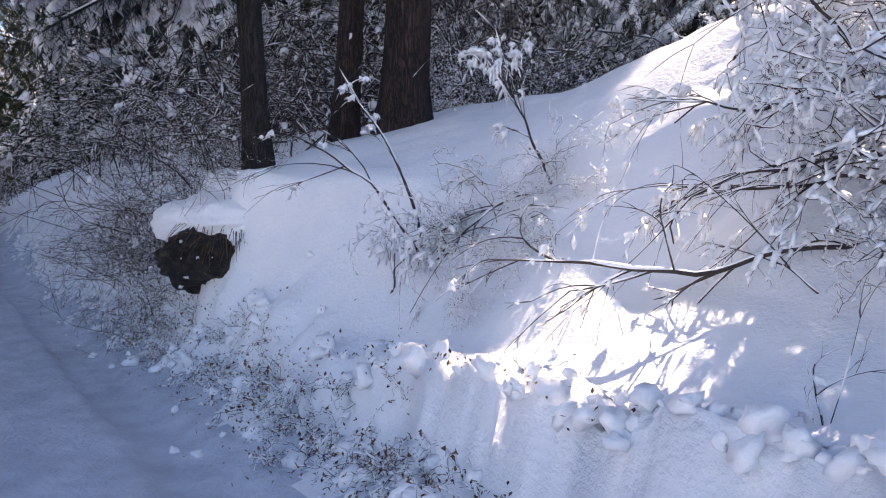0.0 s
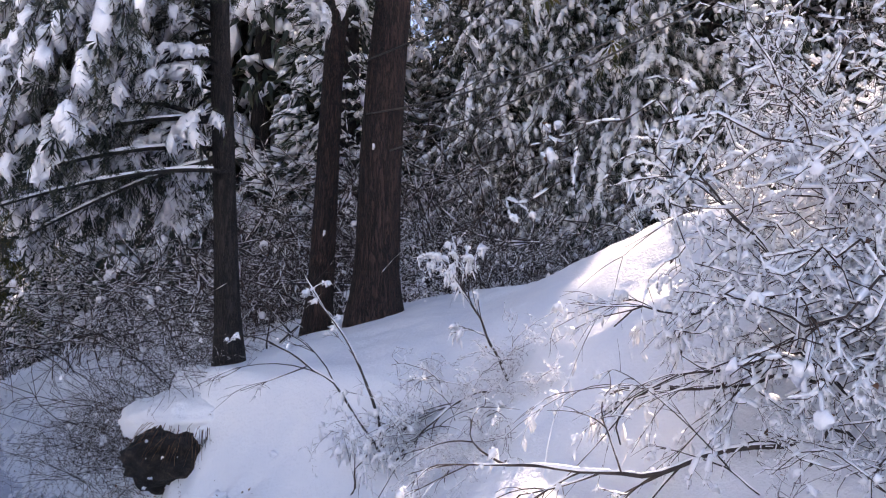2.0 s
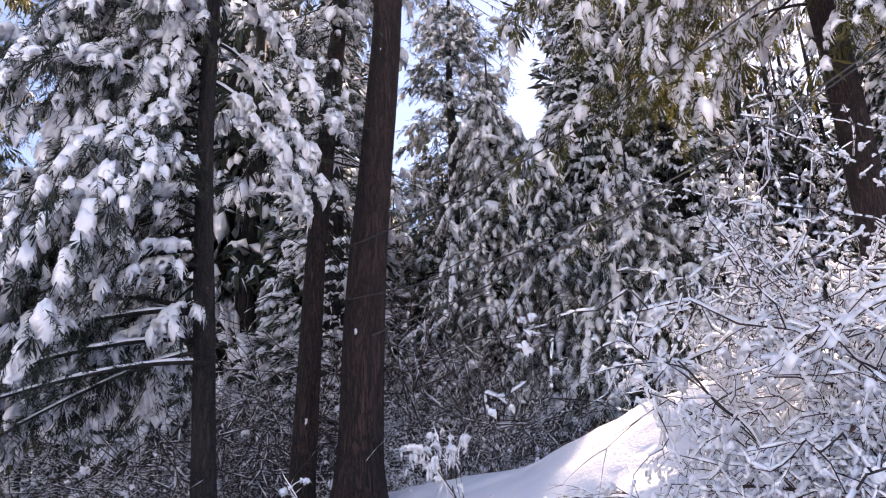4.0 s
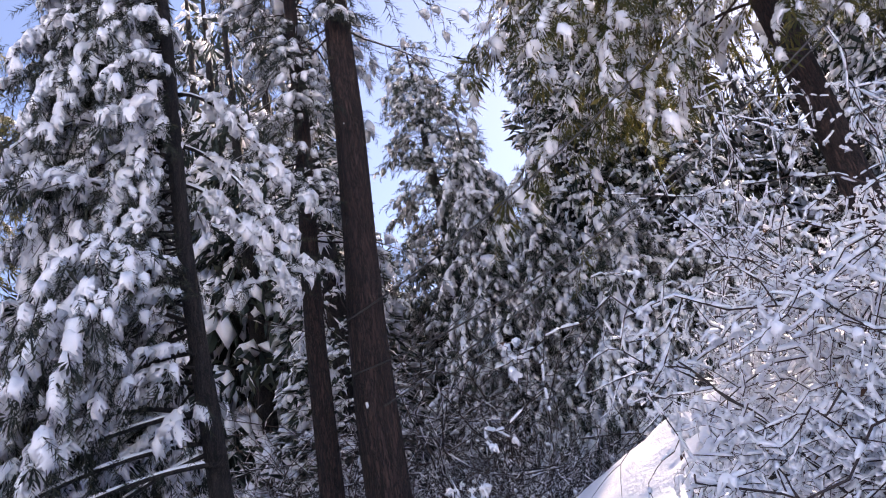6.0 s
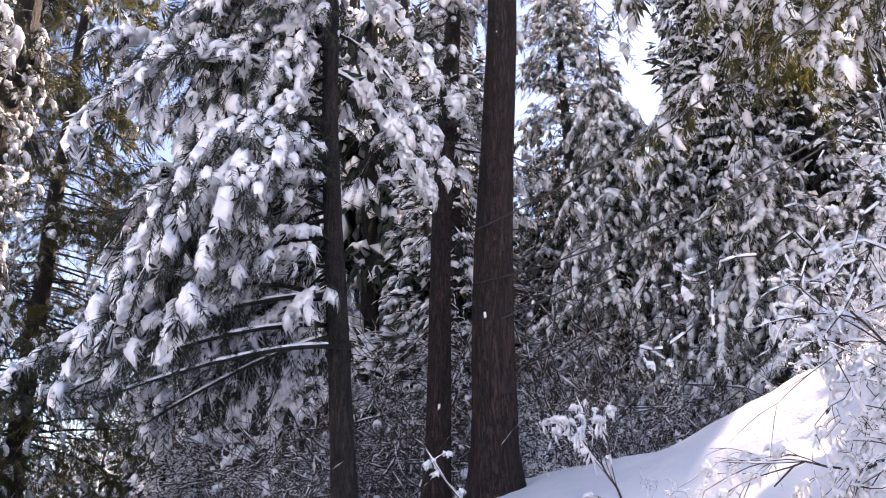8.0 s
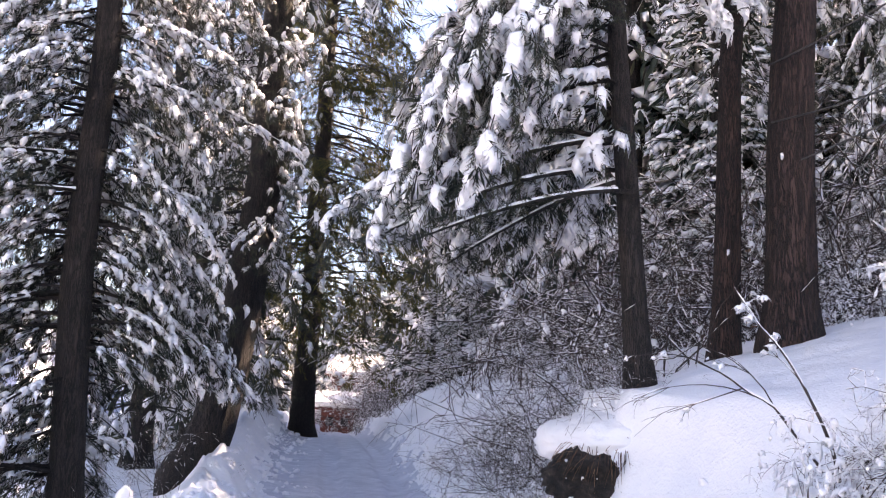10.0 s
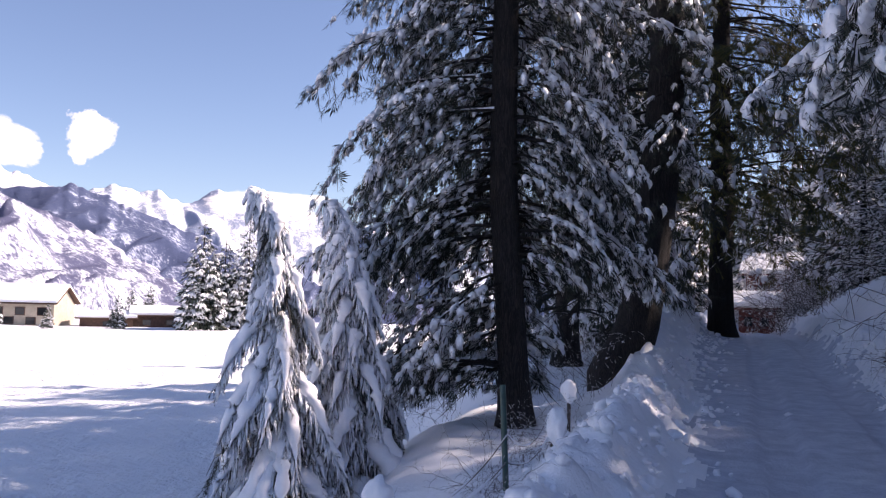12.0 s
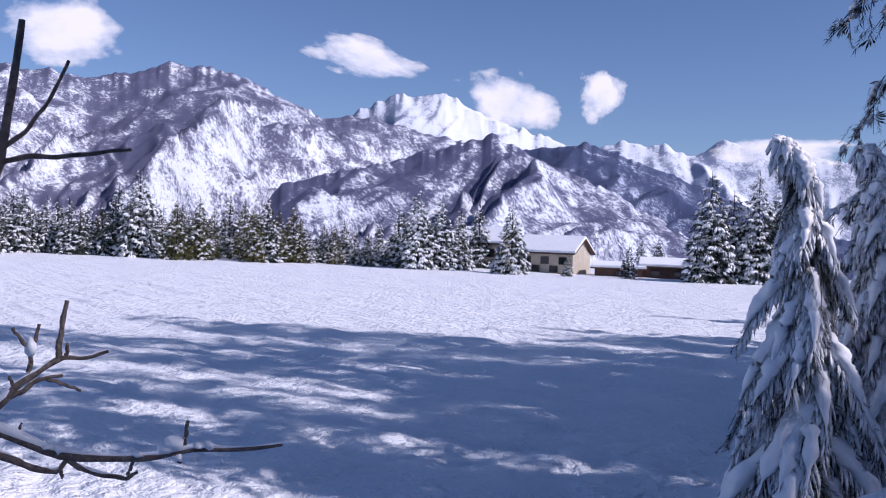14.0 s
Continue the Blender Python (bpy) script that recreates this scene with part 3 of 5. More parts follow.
def conifer(name, label, place, height, girth, clear, reach, seed, lean=(0, 0), gaps=0.34, droop=0.55, rise=0.25, spacing=0.30,
            size=0.42, snow=0.8, needles=None, bark=None, sprays=SPRAYS, pads=PADS_LIGHT, bias=None, top_power=0.8, group="", side_len=0.42,
            crown_low=None, needle_copies=1, whorl=3, coarse=15.0, extra=(), rope=0.0, fill=0.0, low=1.0, patches=0, sweep=(0, 0)):
    """A conifer: tapered trunk with a flared foot, limbs that droop under snow, side twigs with needle sprays, and snow pads on them.
    reach(h) is the limb length at the share h of the crown; bias(az) scales it by direction."""
    r = np.random.default_rng(seed)
    needles, bark = needles or NEEDLE, bark or BARK
    ob = thing(name, label, "tree", place, group)
    # trunk
    zs = np.concatenate([[-0.5, -0.05, 0.1, 0.3, 0.6], np.linspace(1.0, height, 22)])
    h = np.clip(zs / height, 0, 1)
    bend = np.stack([lean[0] * h + 0.05 * np.sin(zs * 0.9 + seed), lean[1] * h + 0.05 * np.cos(zs * 0.7 + seed), zs], -1)
    kick = (1 - np.exp(-np.clip(zs, 0, 40) / 1.5))[:, None]
    bend[:, :2] += kick * np.array(sweep, float)
    rad = girth * (1 - h) ** 0.8 * (1 + 0.42 * np.exp(-np.clip(zs, 0, 9) / 0.35)) + 0.015
    v, f = tube(bend, rad, 18)
    ang = np.arctan2(v[:, 1] - np.repeat(bend[:, 1], 18), v[:, 0] - np.repeat(bend[:, 0], 18))
    lump = 1 + 0.07 * vnoise(ang * 2.2 + 9, v[:, 2] * 1.1, seed) + 0.03 * vnoise(ang * 9, v[:, 2] * 5, seed + 1)
    c = np.repeat(bend, 18, 0)
    v = c + (v - c) * np.stack([lump, lump, np.ones_like(lump)], -1)
    part("trunk", mesh_of("trunk", v, f, bark), ob)

    def axis_at(z):
        return np.array([np.interp(z, zs, bend[:, 0]), np.interp(z, zs, bend[:, 1]), z])

    limbs, white, P, D, S, R = Pile(), Pile(), [], [], [], []
    for _ in range(patches):
        pz, pa = r.uniform(0.2, 7.0), r.uniform(0, 2 * np.pi)
        face = np.array([math.sin(pa), math.cos(pa), 0])
        at = axis_at(pz) + face * np.interp(pz, zs, rad) * 0.98
        q = ICO2[0] * (1 + 0.8 * np.array([noise.noise(Vector(e * 1.8 + pz)) for e in ICO2[0]])[:, None]) * np.array([0.02, 0.02, 0.034]) * r.uniform(0.3, 1.3) * r.uniform(0.5, 1.5, 3)
        white.add(q + at, ICO2[1])
    z = clear
    while z < height * 0.985:
        share = (z - clear) / (height - clear)
        big = 1.0 if z < coarse else 2.0
        for _ in range(int(whorl * (low if z < 7 else 1.0)) if share < 0.9 else 1):
            az = r.uniform(0, 2 * np.pi)
            L = reach(share) * r.uniform(0.45, 1.12)
            if bias:
                L *= bias(az)
            if L < 0.18:
                continue
            n = max(5, int(L / (0.28 * big)))
            s = np.linspace(0, 1, n)
            out = np.array([np.sin(az), np.cos(az), 0])
            dr, ri = droop * r.uniform(0.4, 1.6), rise * r.uniform(-0.6, 2.0)
            wob = 0.13 * L * (np.sin(s * 5 + (ph := r.uniform(0, 6))) - math.sin(ph))
            pts = axis_at(z + r.uniform(-0.15, 0.15))[None] + out[None] * (s * L * (1 - 0.18 * dr * s))[:, None]
            pts[:, 2] += L * (ri * s - dr * s ** 2)
            pts += np.array([out[1], -out[0], 0])[None] * wob[:, None]
            shut = np.nonzero(in_beam(pts + np.array(place)))[0]
            if len(shut):
                n = int(shut[0])
                if n < 3:
                    continue
                pts, s = pts[:n], s[:n]
            if crown_low:
                under = np.nonzero(pts[:, 2] < crown_low(pts) - 0.15)[0]
                if len(under):
                    n = int(under[0])
                    if n < 3:
                        continue
                    pts, s = pts[:n], s[:n]
            thick = np.linspace(0.008 + 0.007 * L, 0.004, n)
            limbs.add(*tube(pts, thick, 4))
            lo = max(1, n // 3)
            if r.random() < snow and n - lo > 2:
                white.add(*tube(pts[lo:] + np.array([0, 0, 1.0]) * (thick[lo:, None] + 0.004), (thick[lo:] * 0.7 + 0.005) * r.uniform(0.1, 1.2, n - lo), 4))
            tang = unit(np.gradient(pts, axis=0))
            if rope and L > 0.7:
                m = int(L / (0.13 * big))
                for q in range(m):
                    u = 0.18 + 0.82 * (q + r.uniform(0.1, 0.9)) / m
                    if r.random() < 0.8:
                        R.append((np.array([np.interp(u, s, pts[:, c]) for c in range(3)]), np.array([np.interp(u, s, tang[:, c]) for c in range(3)]), rope * big ** 0.4 * r.uniform(0.6, 1.2) * (0.55 + 0.6 * math.sin(u * 2.6))))
            for k in range(1, n):
                if s[k] < gaps * (1 if L > 1 else 0.3):
                    continue
                for side in (-1, 1):
                    if r.random() < 0.12:
                        continue
                    sd = np.array([out[1], -out[0], 0]) * side
                    d0 = unit(tang[k] * r.uniform(0.5, 0.9) + sd * r.uniform(0.5, 1.0) + np.array([0, 0, -0.15 - 0.25 * droop]))
                    ll = side_len * (0.45 + 0.75 * (1 - s[k])) * min(L, 2.5) * r.uniform(0.6, 1.15) + 0.1
                    m = max(1, int(ll / (spacing * big)))
                    for q in range(m):
                        u = (q + r.uniform(0.2, 0.9)) / m
                        P.append(pts[k] + d0 * ll * u + np.array([0, 0, -0.35 * droop * ll * u * u]))
                        D.append(d0 + np.array([0, 0, -0.8 * droop * u]) + r.normal(0, 0.18, 3))
                        S.append(size * big * r.uniform(0.65, 1.3))
                    if ll > 0.35 and not (crown_low and pts[k][2] - 0.35 * droop * ll < crown_low(pts[k:k + 1])[0]):
                        e = pts[k] + d0 * ll + np.array([0, 0, -0.35 * droop * ll])
                        limbs.add(*tube(np.stack([pts[k], (pts[k] + e) / 2 + [0, 0, 0.04 * ll], e]), [0.008, 0.006, 0.003], 3))
            for q in range(2):
                P.append(pts[-1 - q])
                D.append(tang[-1 - q] + np.array([0, 0, -0.3 * droop]))
                S.append(size * big * r.uniform(0.8, 1.3))
        z += gap_step(min(height, 20), share, spacing) * big ** 1.2
    P, D, S = np.array(P), np.array(D), np.array(S)
    more = []
    for z, az, L, dr in extra:
        s = np.linspace(0, 1, 12)
        out = np.array([math.sin(radians(az)), math.cos(radians(az)), 0])
        sd = np.array([out[1], -out[0], 0])
        pts = axis_at(z) + out * (s * L)[:, None] + sd * (0.12 * np.sin(s * 4 + az))[:, None]
        pts[:, 2] -= L * dr * s ** 1.6
        limbs.add(*tube(pts, np.linspace(0.03, 0.008, 12), 5))
        white.add(*tube(pts[1:11] + [0, 0, 0.022], np.linspace(0.030, 0.014, 10) * r.uniform(0.5, 1.1, 10), 6))
        if dr > 0.9:
            R.extend((pts[k] + r.normal(0, 0.05, 3), out + np.array([0, 0, -0.9]), r.uniform(0.24, 0.4)) for k in range(3, 12) for _ in range(3))
        for k in range(3, 12):
            for side in (-1, 1):
                for q in range(4 if L > 3.3 else 2):
                    d0 = out * 0.9 + sd * side * r.uniform(0.3, 0.9) + np.array([0, 0, -0.2])
                    more.append((pts[k] + d0 * 0.13 * q, d0 + r.normal(0, 0.2, 3), size * r.uniform(0.5, 0.85)))
    keep = P[:, 2] > (crown_low(P) if crown_low else 0.25)
    keep &= ~in_beam(P + np.array(place))
    P, D, S = P[keep], D[keep], S[keep]
    tagged(part("branchwork", limbs.mesh("branchwork", bark), ob), kind="stuff")
    green = Pile()
    for _ in range(needle_copies):
        sprinkle(green, sprays, P + r.normal(0, 0.05, P.shape), D + r.normal(0, 0.25, D.shape), S * 1.15, r, 0.6)
    if fill:
        inner = r.random(len(P)) < fill
        sprinkle(green, INNER, P[inner] - [0, 0, 0.05], D[inner] + r.normal(0, 0.35, D[inner].shape), S[inner] * 0.62, r, 0.9)
    if more:
        sprinkle(green, sprays, np.array([m[0] for m in more]), np.array([m[1] for m in more]), np.array([m[2] for m in more]) * 1.2, r, 0.8)
    tagged(part("crown", green.mesh("crown", needles, False), ob), kind="stuff")
    if R:
        q = np.array([m[0] for m in R])
        ok = q[:, 2] > (crown_low(q) if crown_low else 0.25)
        sprinkle(white, ROPES, q[ok] + [0, 0, 0.03], np.array([m[1] for m in R])[ok], np.array([m[2] for m in R])[ok], r, 0.3)
    on = r.random(len(P)) < snow
    sprinkle(white, pads, P[on] + [0, 0, 0.02], D[on] * [1, 1, 0.75], S[on] * r.uniform(0.8, 1.2, on.sum()), r, 0.2)
    tagged(part("snow_load", white.mesh("snow_load", SNOW_CLOD), ob, "fresh snow lying on the boughs"), kind="stuff")
    return ob


def gap_step(height, share, spacing):
    return 0.16 + 0.012 * height * (1 - 0.6 * share)


def tree_at(az, d, sink=0.0):
    x, y = spot(az, d)
    return x, y, ground_at(x, y) - sink


def toward(az, wide, far, near):
    """Limb length by direction: longest towards az."""
    return lambda a: near + (far - near) * (0.5 + 0.5 * math.cos(a - radians(az))) ** wide


# ---- the large trees ----
def top_height(az, d, el):
    """Height of a tree whose tip stands el degrees above the eye."""
    return d * math.tan(radians(el)) + 1.65 - tree_at(az, d)[2]


def swept_left(a):
    """Limb length of the slender deodar: long away from the lane's right, short behind, none towards the lane."""
    off = abs((a - radians(305) + math.pi) % (2 * math.pi) - math.pi)
    return 1.14 if off < 0.75 else 0.6 if off < 1.05 else 0.0


conifer("deodar_tree", "slender deodar on the bank, boughs bowed under thick snow", tree_at(26.6, 9.1), 14.0, 0.12, 2.6, lambda h: 2.75 * (1 - h) ** 0.9 + 0.25, 101,
        lean=(-0.35, 0.1), sweep=(-0.17, 0.06), droop=1.05, rise=0.3, size=0.36, snow=0.68, pads=PADS, bias=swept_left, crown_low=lambda p: 2.75 - 0.5 * np.hypot(p[:, 0], p[:, 1]), whorl=19, spacing=0.27, coarse=16,
        rope=0.36, fill=0.45, needle_copies=2, gaps=0.2, side_len=0.34, patches=4,
        extra=((2.35, 272, 3.0, 0.42), (2.05, 262, 2.4, 0.33), (2.62, 281, 2.6, 0.30), (2.2, 295, 1.9, 0.5), (6.2, 118, 1.3, 1.5), (5.6, 112, 1.1, 1.4), (7.0, 125, 1.4, 1.3)), group="trees on the bank")
conifer("pine_tree", "tall thin pine with sparse upper boughs", tree_at(31.7, 10.9), 19, 0.15, 4.6, lambda h: 1.9 * (1 - h) ** 0.6 + 0.4, 102,
        bark=BARK_RED, lean=(0.9, -0.6), droop=0.35, rise=0.1, size=0.36, snow=0.55, sprays=TUFTS, pads=PADS_LIGHT, spacing=0.34, patches=4, bias=toward(31, 1.0, 1.0, 0.25), group="trees on the bank")
conifer("pine_tree", "thick red-brown pine trunk, bare far up", tree_at(35.6, 10.5), 25, 0.265, 8.6, lambda h: 2.4 * (1 - h) ** 0.6 + 0.5, 103,
        lean=(1.25, -0.85), droop=0.3, rise=0.05, size=0.45, snow=0.45, sprays=TUFTS, bark=BARK_RED, spacing=0.4, patches=5, bias=toward(35, 1.0, 1.0, 0.2), group="trees on the bank")
conifer("fir_tree", "tall dark fir rising behind the others", tree_at(41.9, 30.0), top_height(41.9, 30.0, 40.0), 0.35, 2.0, lambda h: 3.3 * (1 - h) ** 0.6 + 0.4, 104,
        droop=0.35, rise=0.2, size=0.5, snow=0.55, spacing=0.36, coarse=40, whorl=5, fill=0.5, needles=NEEDLE_BLUE, group="trees on the hillside")
for az, d, el, wide, seed in ((45.0, 22.0, 34.2, 3.4, 105), (48.9, 21.0, 28.0, 2.6, 106), (55.0, 18.0, 27.0, 3.4, 112), (62.0, 18.0, 25.0, 3.2, 113)):
    conifer("fir_tree", "snow-laden fir with drooping boughs", tree_at(az, d), top_height(az, d, el), 0.22, 0.6, lambda h: wide * (1 - h) ** 0.8 + 0.25, seed,
            droop=0.9, rise=0.15, size=0.42, snow=0.7, spacing=0.36, pads=PADS_LIGHT, rope=0.36, whorl=5, fill=0.8, needles=NEEDLE_BLUE, group="trees on the hillside")
conifer("deodar_tree", "big deodar with yellow-green hanging sprays", tree_at(70.5, 13.0), 30, 0.26, 3.2, lambda h: 4.3 * (1 - h) ** 0.4 + 0.4, 107,
        droop=0.75, rise=0.2, size=0.5, snow=0.4, spacing=0.42, fill=0.6, needles=NEEDLE_GOLD, bark=BARK_RED, rope=0.24, bias=toward(310, 0.6, 1.15, 0.5), group="trees on the hillside", whorl=6, coarse=14)


def split_crown(a):
    """Limb length of the dark deodar: long to both sides, none towards the lane's near end."""
    side = abs(math.sin(a - radians(-8)))
    left = math.sin(a - radians(-8)) < 0
    if math.cos(a - radians(172)) > 0.35 and side < 0.86:
        return 0.0
    return (0.10 + 0.86 * side ** 0.7) * (1.0 if left else 0.95)


conifer("deodar_tree", "dark deodar by the lane, boughs down to the ground", tree_at(-8.7, 13.4), 28, 0.225, 1.0, lambda h: 3.7 * (1 - 0.9 * h) ** 0.6, 108,
        lean=(-1.0, 0.0), droop=0.62, rise=0.12, size=0.27, snow=0.46, spacing=0.28, sprays=TUFTS, pads=BALLS, whorl=12, coarse=10, fill=1.0, rope=0.23, low=1.5, gaps=0.1, side_len=0.36, bias=split_crown, group="trees by the lane",
        extra=((5.5, 266, 2.2, 0.12), (4.9, 256, 1.8, 0.05), (6.3, 272, 2.4, 0.15)), crown_low=lambda p: np.where(p[:, 0] > 0.4, 2.3 - 0.1 * p[:, 0], 0.45))
conifer("deodar_tree", "leaning thick-trunked deodar beside the lane", tree_at(-1.7, 17.8), 30, 0.42, 2.6, lambda h: 3.7 * (1 - h) ** 0.6 + 0.4, 109,
        lean=(0.5, 0.1), sweep=(0.85, 0.0), droop=0.55, rise=0.15, size=0.34, snow=0.45, spacing=0.30, sprays=TUFTS, pads=BALLS, whorl=5, coarse=12, fill=0.6, rope=0.18, bias=toward(252, 1.2, 1.0, 0.12), group="trees by the lane", crown_low=lambda p: np.where(p[:, 0] > 0.6, 4.0, 2.0))
conifer("deodar_tree", "tall deodar with sunlit yellow-green foliage", tree_at(5.5, 34.0), 34, 0.45, 5.0, lambda h: 6.0 * (1 - h) ** 0.6 + 0.4, 110,
        lean=(-0.2, 0.0), droop=0.5, rise=0.15, size=0.5, snow=0.1, spacing=0.42, whorl=6, coarse=19, fill=0.8, needles=NEEDLE_GOLD, group="trees by the lane", bias=toward(140, 0.5, 1.05, 0.8))
conifer("deodar_tree", "dark deodar standing behind the leaning one", tree_at(-4.5, 24.0), 30, 0.32, 1.6, lambda h: 3.8 * (1 - h) ** 0.6 + 0.4, 111,
        droop=0.5, rise=0.15, size=0.55, snow=0.3, spacing=0.5, fill=0.5, group="trees by the lane", coarse=12)


def weeping_sapling(az, d, top, wide, seed, label):
    """A young deodar bent over by snow: the leader hooks at its tip, and each bough carries a mantle of snow with a fringe hanging from it."""
    r = np.random.default_rng(seed)
    x, y, z0 = tree_at(az, d, 0.1)
    H = top - z0
    ob = thing("deodar_sapling", label, "tree", (x, y, z0), "snow-bent saplings")
    s = np.linspace(0, 1, 26)
    hook = np.clip((s - 0.80) / 0.20, 0, 1)
    stem = np.stack([0.10 * np.sin(s * 3 + seed) - 0.05 * s - 0.40 * hook ** 1.1, 0.06 * np.cos(s * 4), H * (np.minimum(s, 0.95) / 0.95) - 0.48 * hook ** 2.3], -1)
    part("trunk", mesh_of("trunk", *tube(stem, 0.07 * (1 - s) + 0.014, 8), TWIG), ob)
    limbs, green, white = Pile(), Pile(), Pile()
    P, D, S = [], [], []
    boughs = [(0.05 + 0.88 * (k + 0.6 * r.random()) / 80, (k * 2.4 + r.uniform(-0.5, 0.5)) % (2 * np.pi) if k % 3 else 3.6 + r.normal(0, 1.0)) for k in range(80)]
    n = 18
    for h, az_ in boughs:
        L = wide * (1 - h) ** 1.1 * r.uniform(0.6, 1.12) + 0.07
        base = np.array([np.interp(h, s, stem[:, c]) for c in range(3)])
        q = np.linspace(0, 1, n)
        out = np.array([np.sin(az_), np.cos(az_), 0])
        sd = np.array([out[1], -out[0], 0])
        fall = r.uniform(0.95, 1.5) * L + 0.1
        pts = base + out * (L * q ** 0.92)[:, None] + sd * (0.07 * L * np.sin(q * 4 + az_))[:, None]
        pts[:, 2] += 0.06 * np.sin(q * 2.6) - fall * q ** 1.5
        pts[:, 2] = np.maximum(pts[:, 2], 0.08)
        limbs.add(*tube(pts, np.linspace(0.014, 0.004, n), 4))
        t = unit(np.gradient(pts, axis=0))
        snowy = r.random() < 0.9
        w = (0.033 + 0.088 * L) * np.sin(np.clip(q * 1.02 + 0.06, 0, 1) * np.pi) ** 0.55 * r.uniform(0.6, 1.25, n) + 0.012
        if snowy:
            lift = pts + out * 0.02 + np.array([0, 0, 0.03])
            v, f = tube(lift, w, 9)
            c = np.repeat(lift, 9, 0)
            off = v - c
            lum = 1 + 0.4 * vnoise(v[:, 0] * 11 + seed, v[:, 2] * 11 + v[:, 1] * 8, seed) + 0.25 * vnoise(v[:, 0] * 29, v[:, 2] * 29 + v[:, 1] * 23, seed + 2)
            off = off * lum[:, None]
            off[:, 2] = np.where(off[:, 2] < 0, off[:, 2] * 0.4, off[:, 2] * 0.75)
            white.add(c + off, f)
        for m in range(1, n):
            for side in (-1, 1):
                for _ in range(5):
                    p0 = pts[m] + sd * side * w[m] * r.uniform(0.4, 1.6) + t[m] * r.uniform(-0.06, 0.06)
                    ln = r.uniform(0.10, 0.32) * (0.5 + 0.55 * L)
                    hang = unit(np.array([0, 0, -1.0]) + 0.22 * sd * side + 0.2 * t[m] + r.normal(0, 0.10, 3))
                    if snowy and r.random() < 0.92:
                        white.add(*spindle(p0 + [0, 0, 0.03], p0 + hang * ln, r.uniform(0.011, 0.026)))
                    if _ < 2:
                        P.append(p0 - out * 0.05)
                        D.append(hang + 0.3 * out + r.normal(0, 0.2, 3))
                        S.append(ln * r.uniform(0.6, 1.05))
    for m in range(10, 25):
        a, b = stem[m], stem[m + 1]
        fat = 0.075 - 0.0022 * m
        white.add(*tube(np.array([a, (a + b) / 2, b]) + [0.0, -0.02, 0.02], fat * r.uniform(0.8, 1.35, 3), 7))
        for _ in range(7):
            o = r.normal(0, 0.05, 3)
            white.add(*spindle(a + o * 0.6, a + o + [0, 0, -r.uniform(0.08, 0.24)], 0.018))
    P, D, S = np.array(P), np.array(D), np.array(S)
    sprinkle(green, SPRAYS, P, D, S * 1.2, r, 1.5)
    tagged(part("branchwork", limbs.mesh("branchwork", TWIG), ob), kind="stuff")
    tagged(part("crown", green.mesh("crown", NEEDLE, False), ob), kind="stuff")
    tagged(part("snow_load", white.mesh("snow_load", SNOW_CLOD), ob, "thick snow plastered over the hanging boughs"), kind="stuff")


weeping_sapling(-24.6, 11.0, 3.12, 1.4, 201, "young deodar bowed over and plastered with snow")
weeping_sapling(-19.6, 12.4, 3.15, 1.35, 202, "young deodar with snow-heavy hanging boughs")


# ---- woods beyond ----
def spruce_template(seed, H, wide, count, snow, needles, fine):
    """A spruce as seen from afar: trunk, tiers of sprays and the snow on them."""
    r = np.random.default_rng(seed)
    ob = thing("spruce_tree", "snow-covered spruce at the edge of the woods", "tree", (0, 0, 0), "woods round the field")
    zs = np.linspace(-0.4, H, 8)
    part("trunk", mesh_of("trunk", *tube(np.stack([0 * zs, 0 * zs, zs], -1), np.linspace(0.02 * H, 0.02, 8), 7), BARK), ob)
    h = 1 - np.sqrt(r.random(count))
    h = np.clip(0.06 + 0.94 * (np.round(h * (28 if fine == 1 else 11)) / (28 if fine == 1 else 11) + r.normal(0, 0.035 if fine == 3 else 0.02, count)), 0.03, 0.99)
    az = r.uniform(0, 2 * np.pi, count)
    L = wide * (1 - h) ** (0.62 if fine == 3 else 0.85) * r.uniform(0.35, 1.1, count) + 0.08
    out = np.stack([np.sin(az), np.cos(az), 0 * az], -1)
    P = out * L[:, None] * 0.75
    P[:, 2] = h * H - 0.25 * L
    D = out + np.array([0, 0, -0.35]) + r.normal(0, 0.42, (count, 3))
    S = (0.55 + 0.35 * L) * r.uniform(0.7, 1.2, count) * (0.38 if fine == 1 else 0.62 if fine == 2 else 0.6)
    green, white = Pile(), Pile()
    sprinkle(green, TIPS, P - out * (0.45 * S)[:, None], D + r.normal(0, 0.15, D.shape), S * 1.25, r, 0.5)
    on = r.random(count) < snow
    sprinkle(white, RIME, (P - out * (0.35 * S)[:, None])[on] + [0, 0, 0.06], D[on], S[on] * 1.15, r, 0.3)
    tagged(part("crown", green.mesh("crown", needles, False), ob), kind="stuff")
    tagged(part("snow_load", white.mesh("snow_load", SNOW_CLOD), ob, "snow lying on the boughs"), kind="stuff")
    return ob


wood = np.random.default_rng(177)
protos = [spruce_template(301, 9.0, 2.6, 560, 0.45, NEEDLE_BLUE, 3), spruce_template(302, 8.0, 2.6, 500, 0.34, NEEDLE_BLUE, 3), spruce_template(303, 10.0, 3.3, 760, 0.6, NEEDLE_BLUE, 3), spruce_template(304, 8.5, 2.6, 480, 0.16, NEEDLE_GOLD, 3),
          spruce_template(305, 11.0, 2.4, 300, 0.6, NEEDLE, 2), spruce_template(306, 11.0, 2.2, 300, 0.7, NEEDLE_BLUE, 2), spruce_template(307, 20.0, 2.6, 1400, 0.95, NEEDLE_BLUE, 1)]
used = [False] * 7


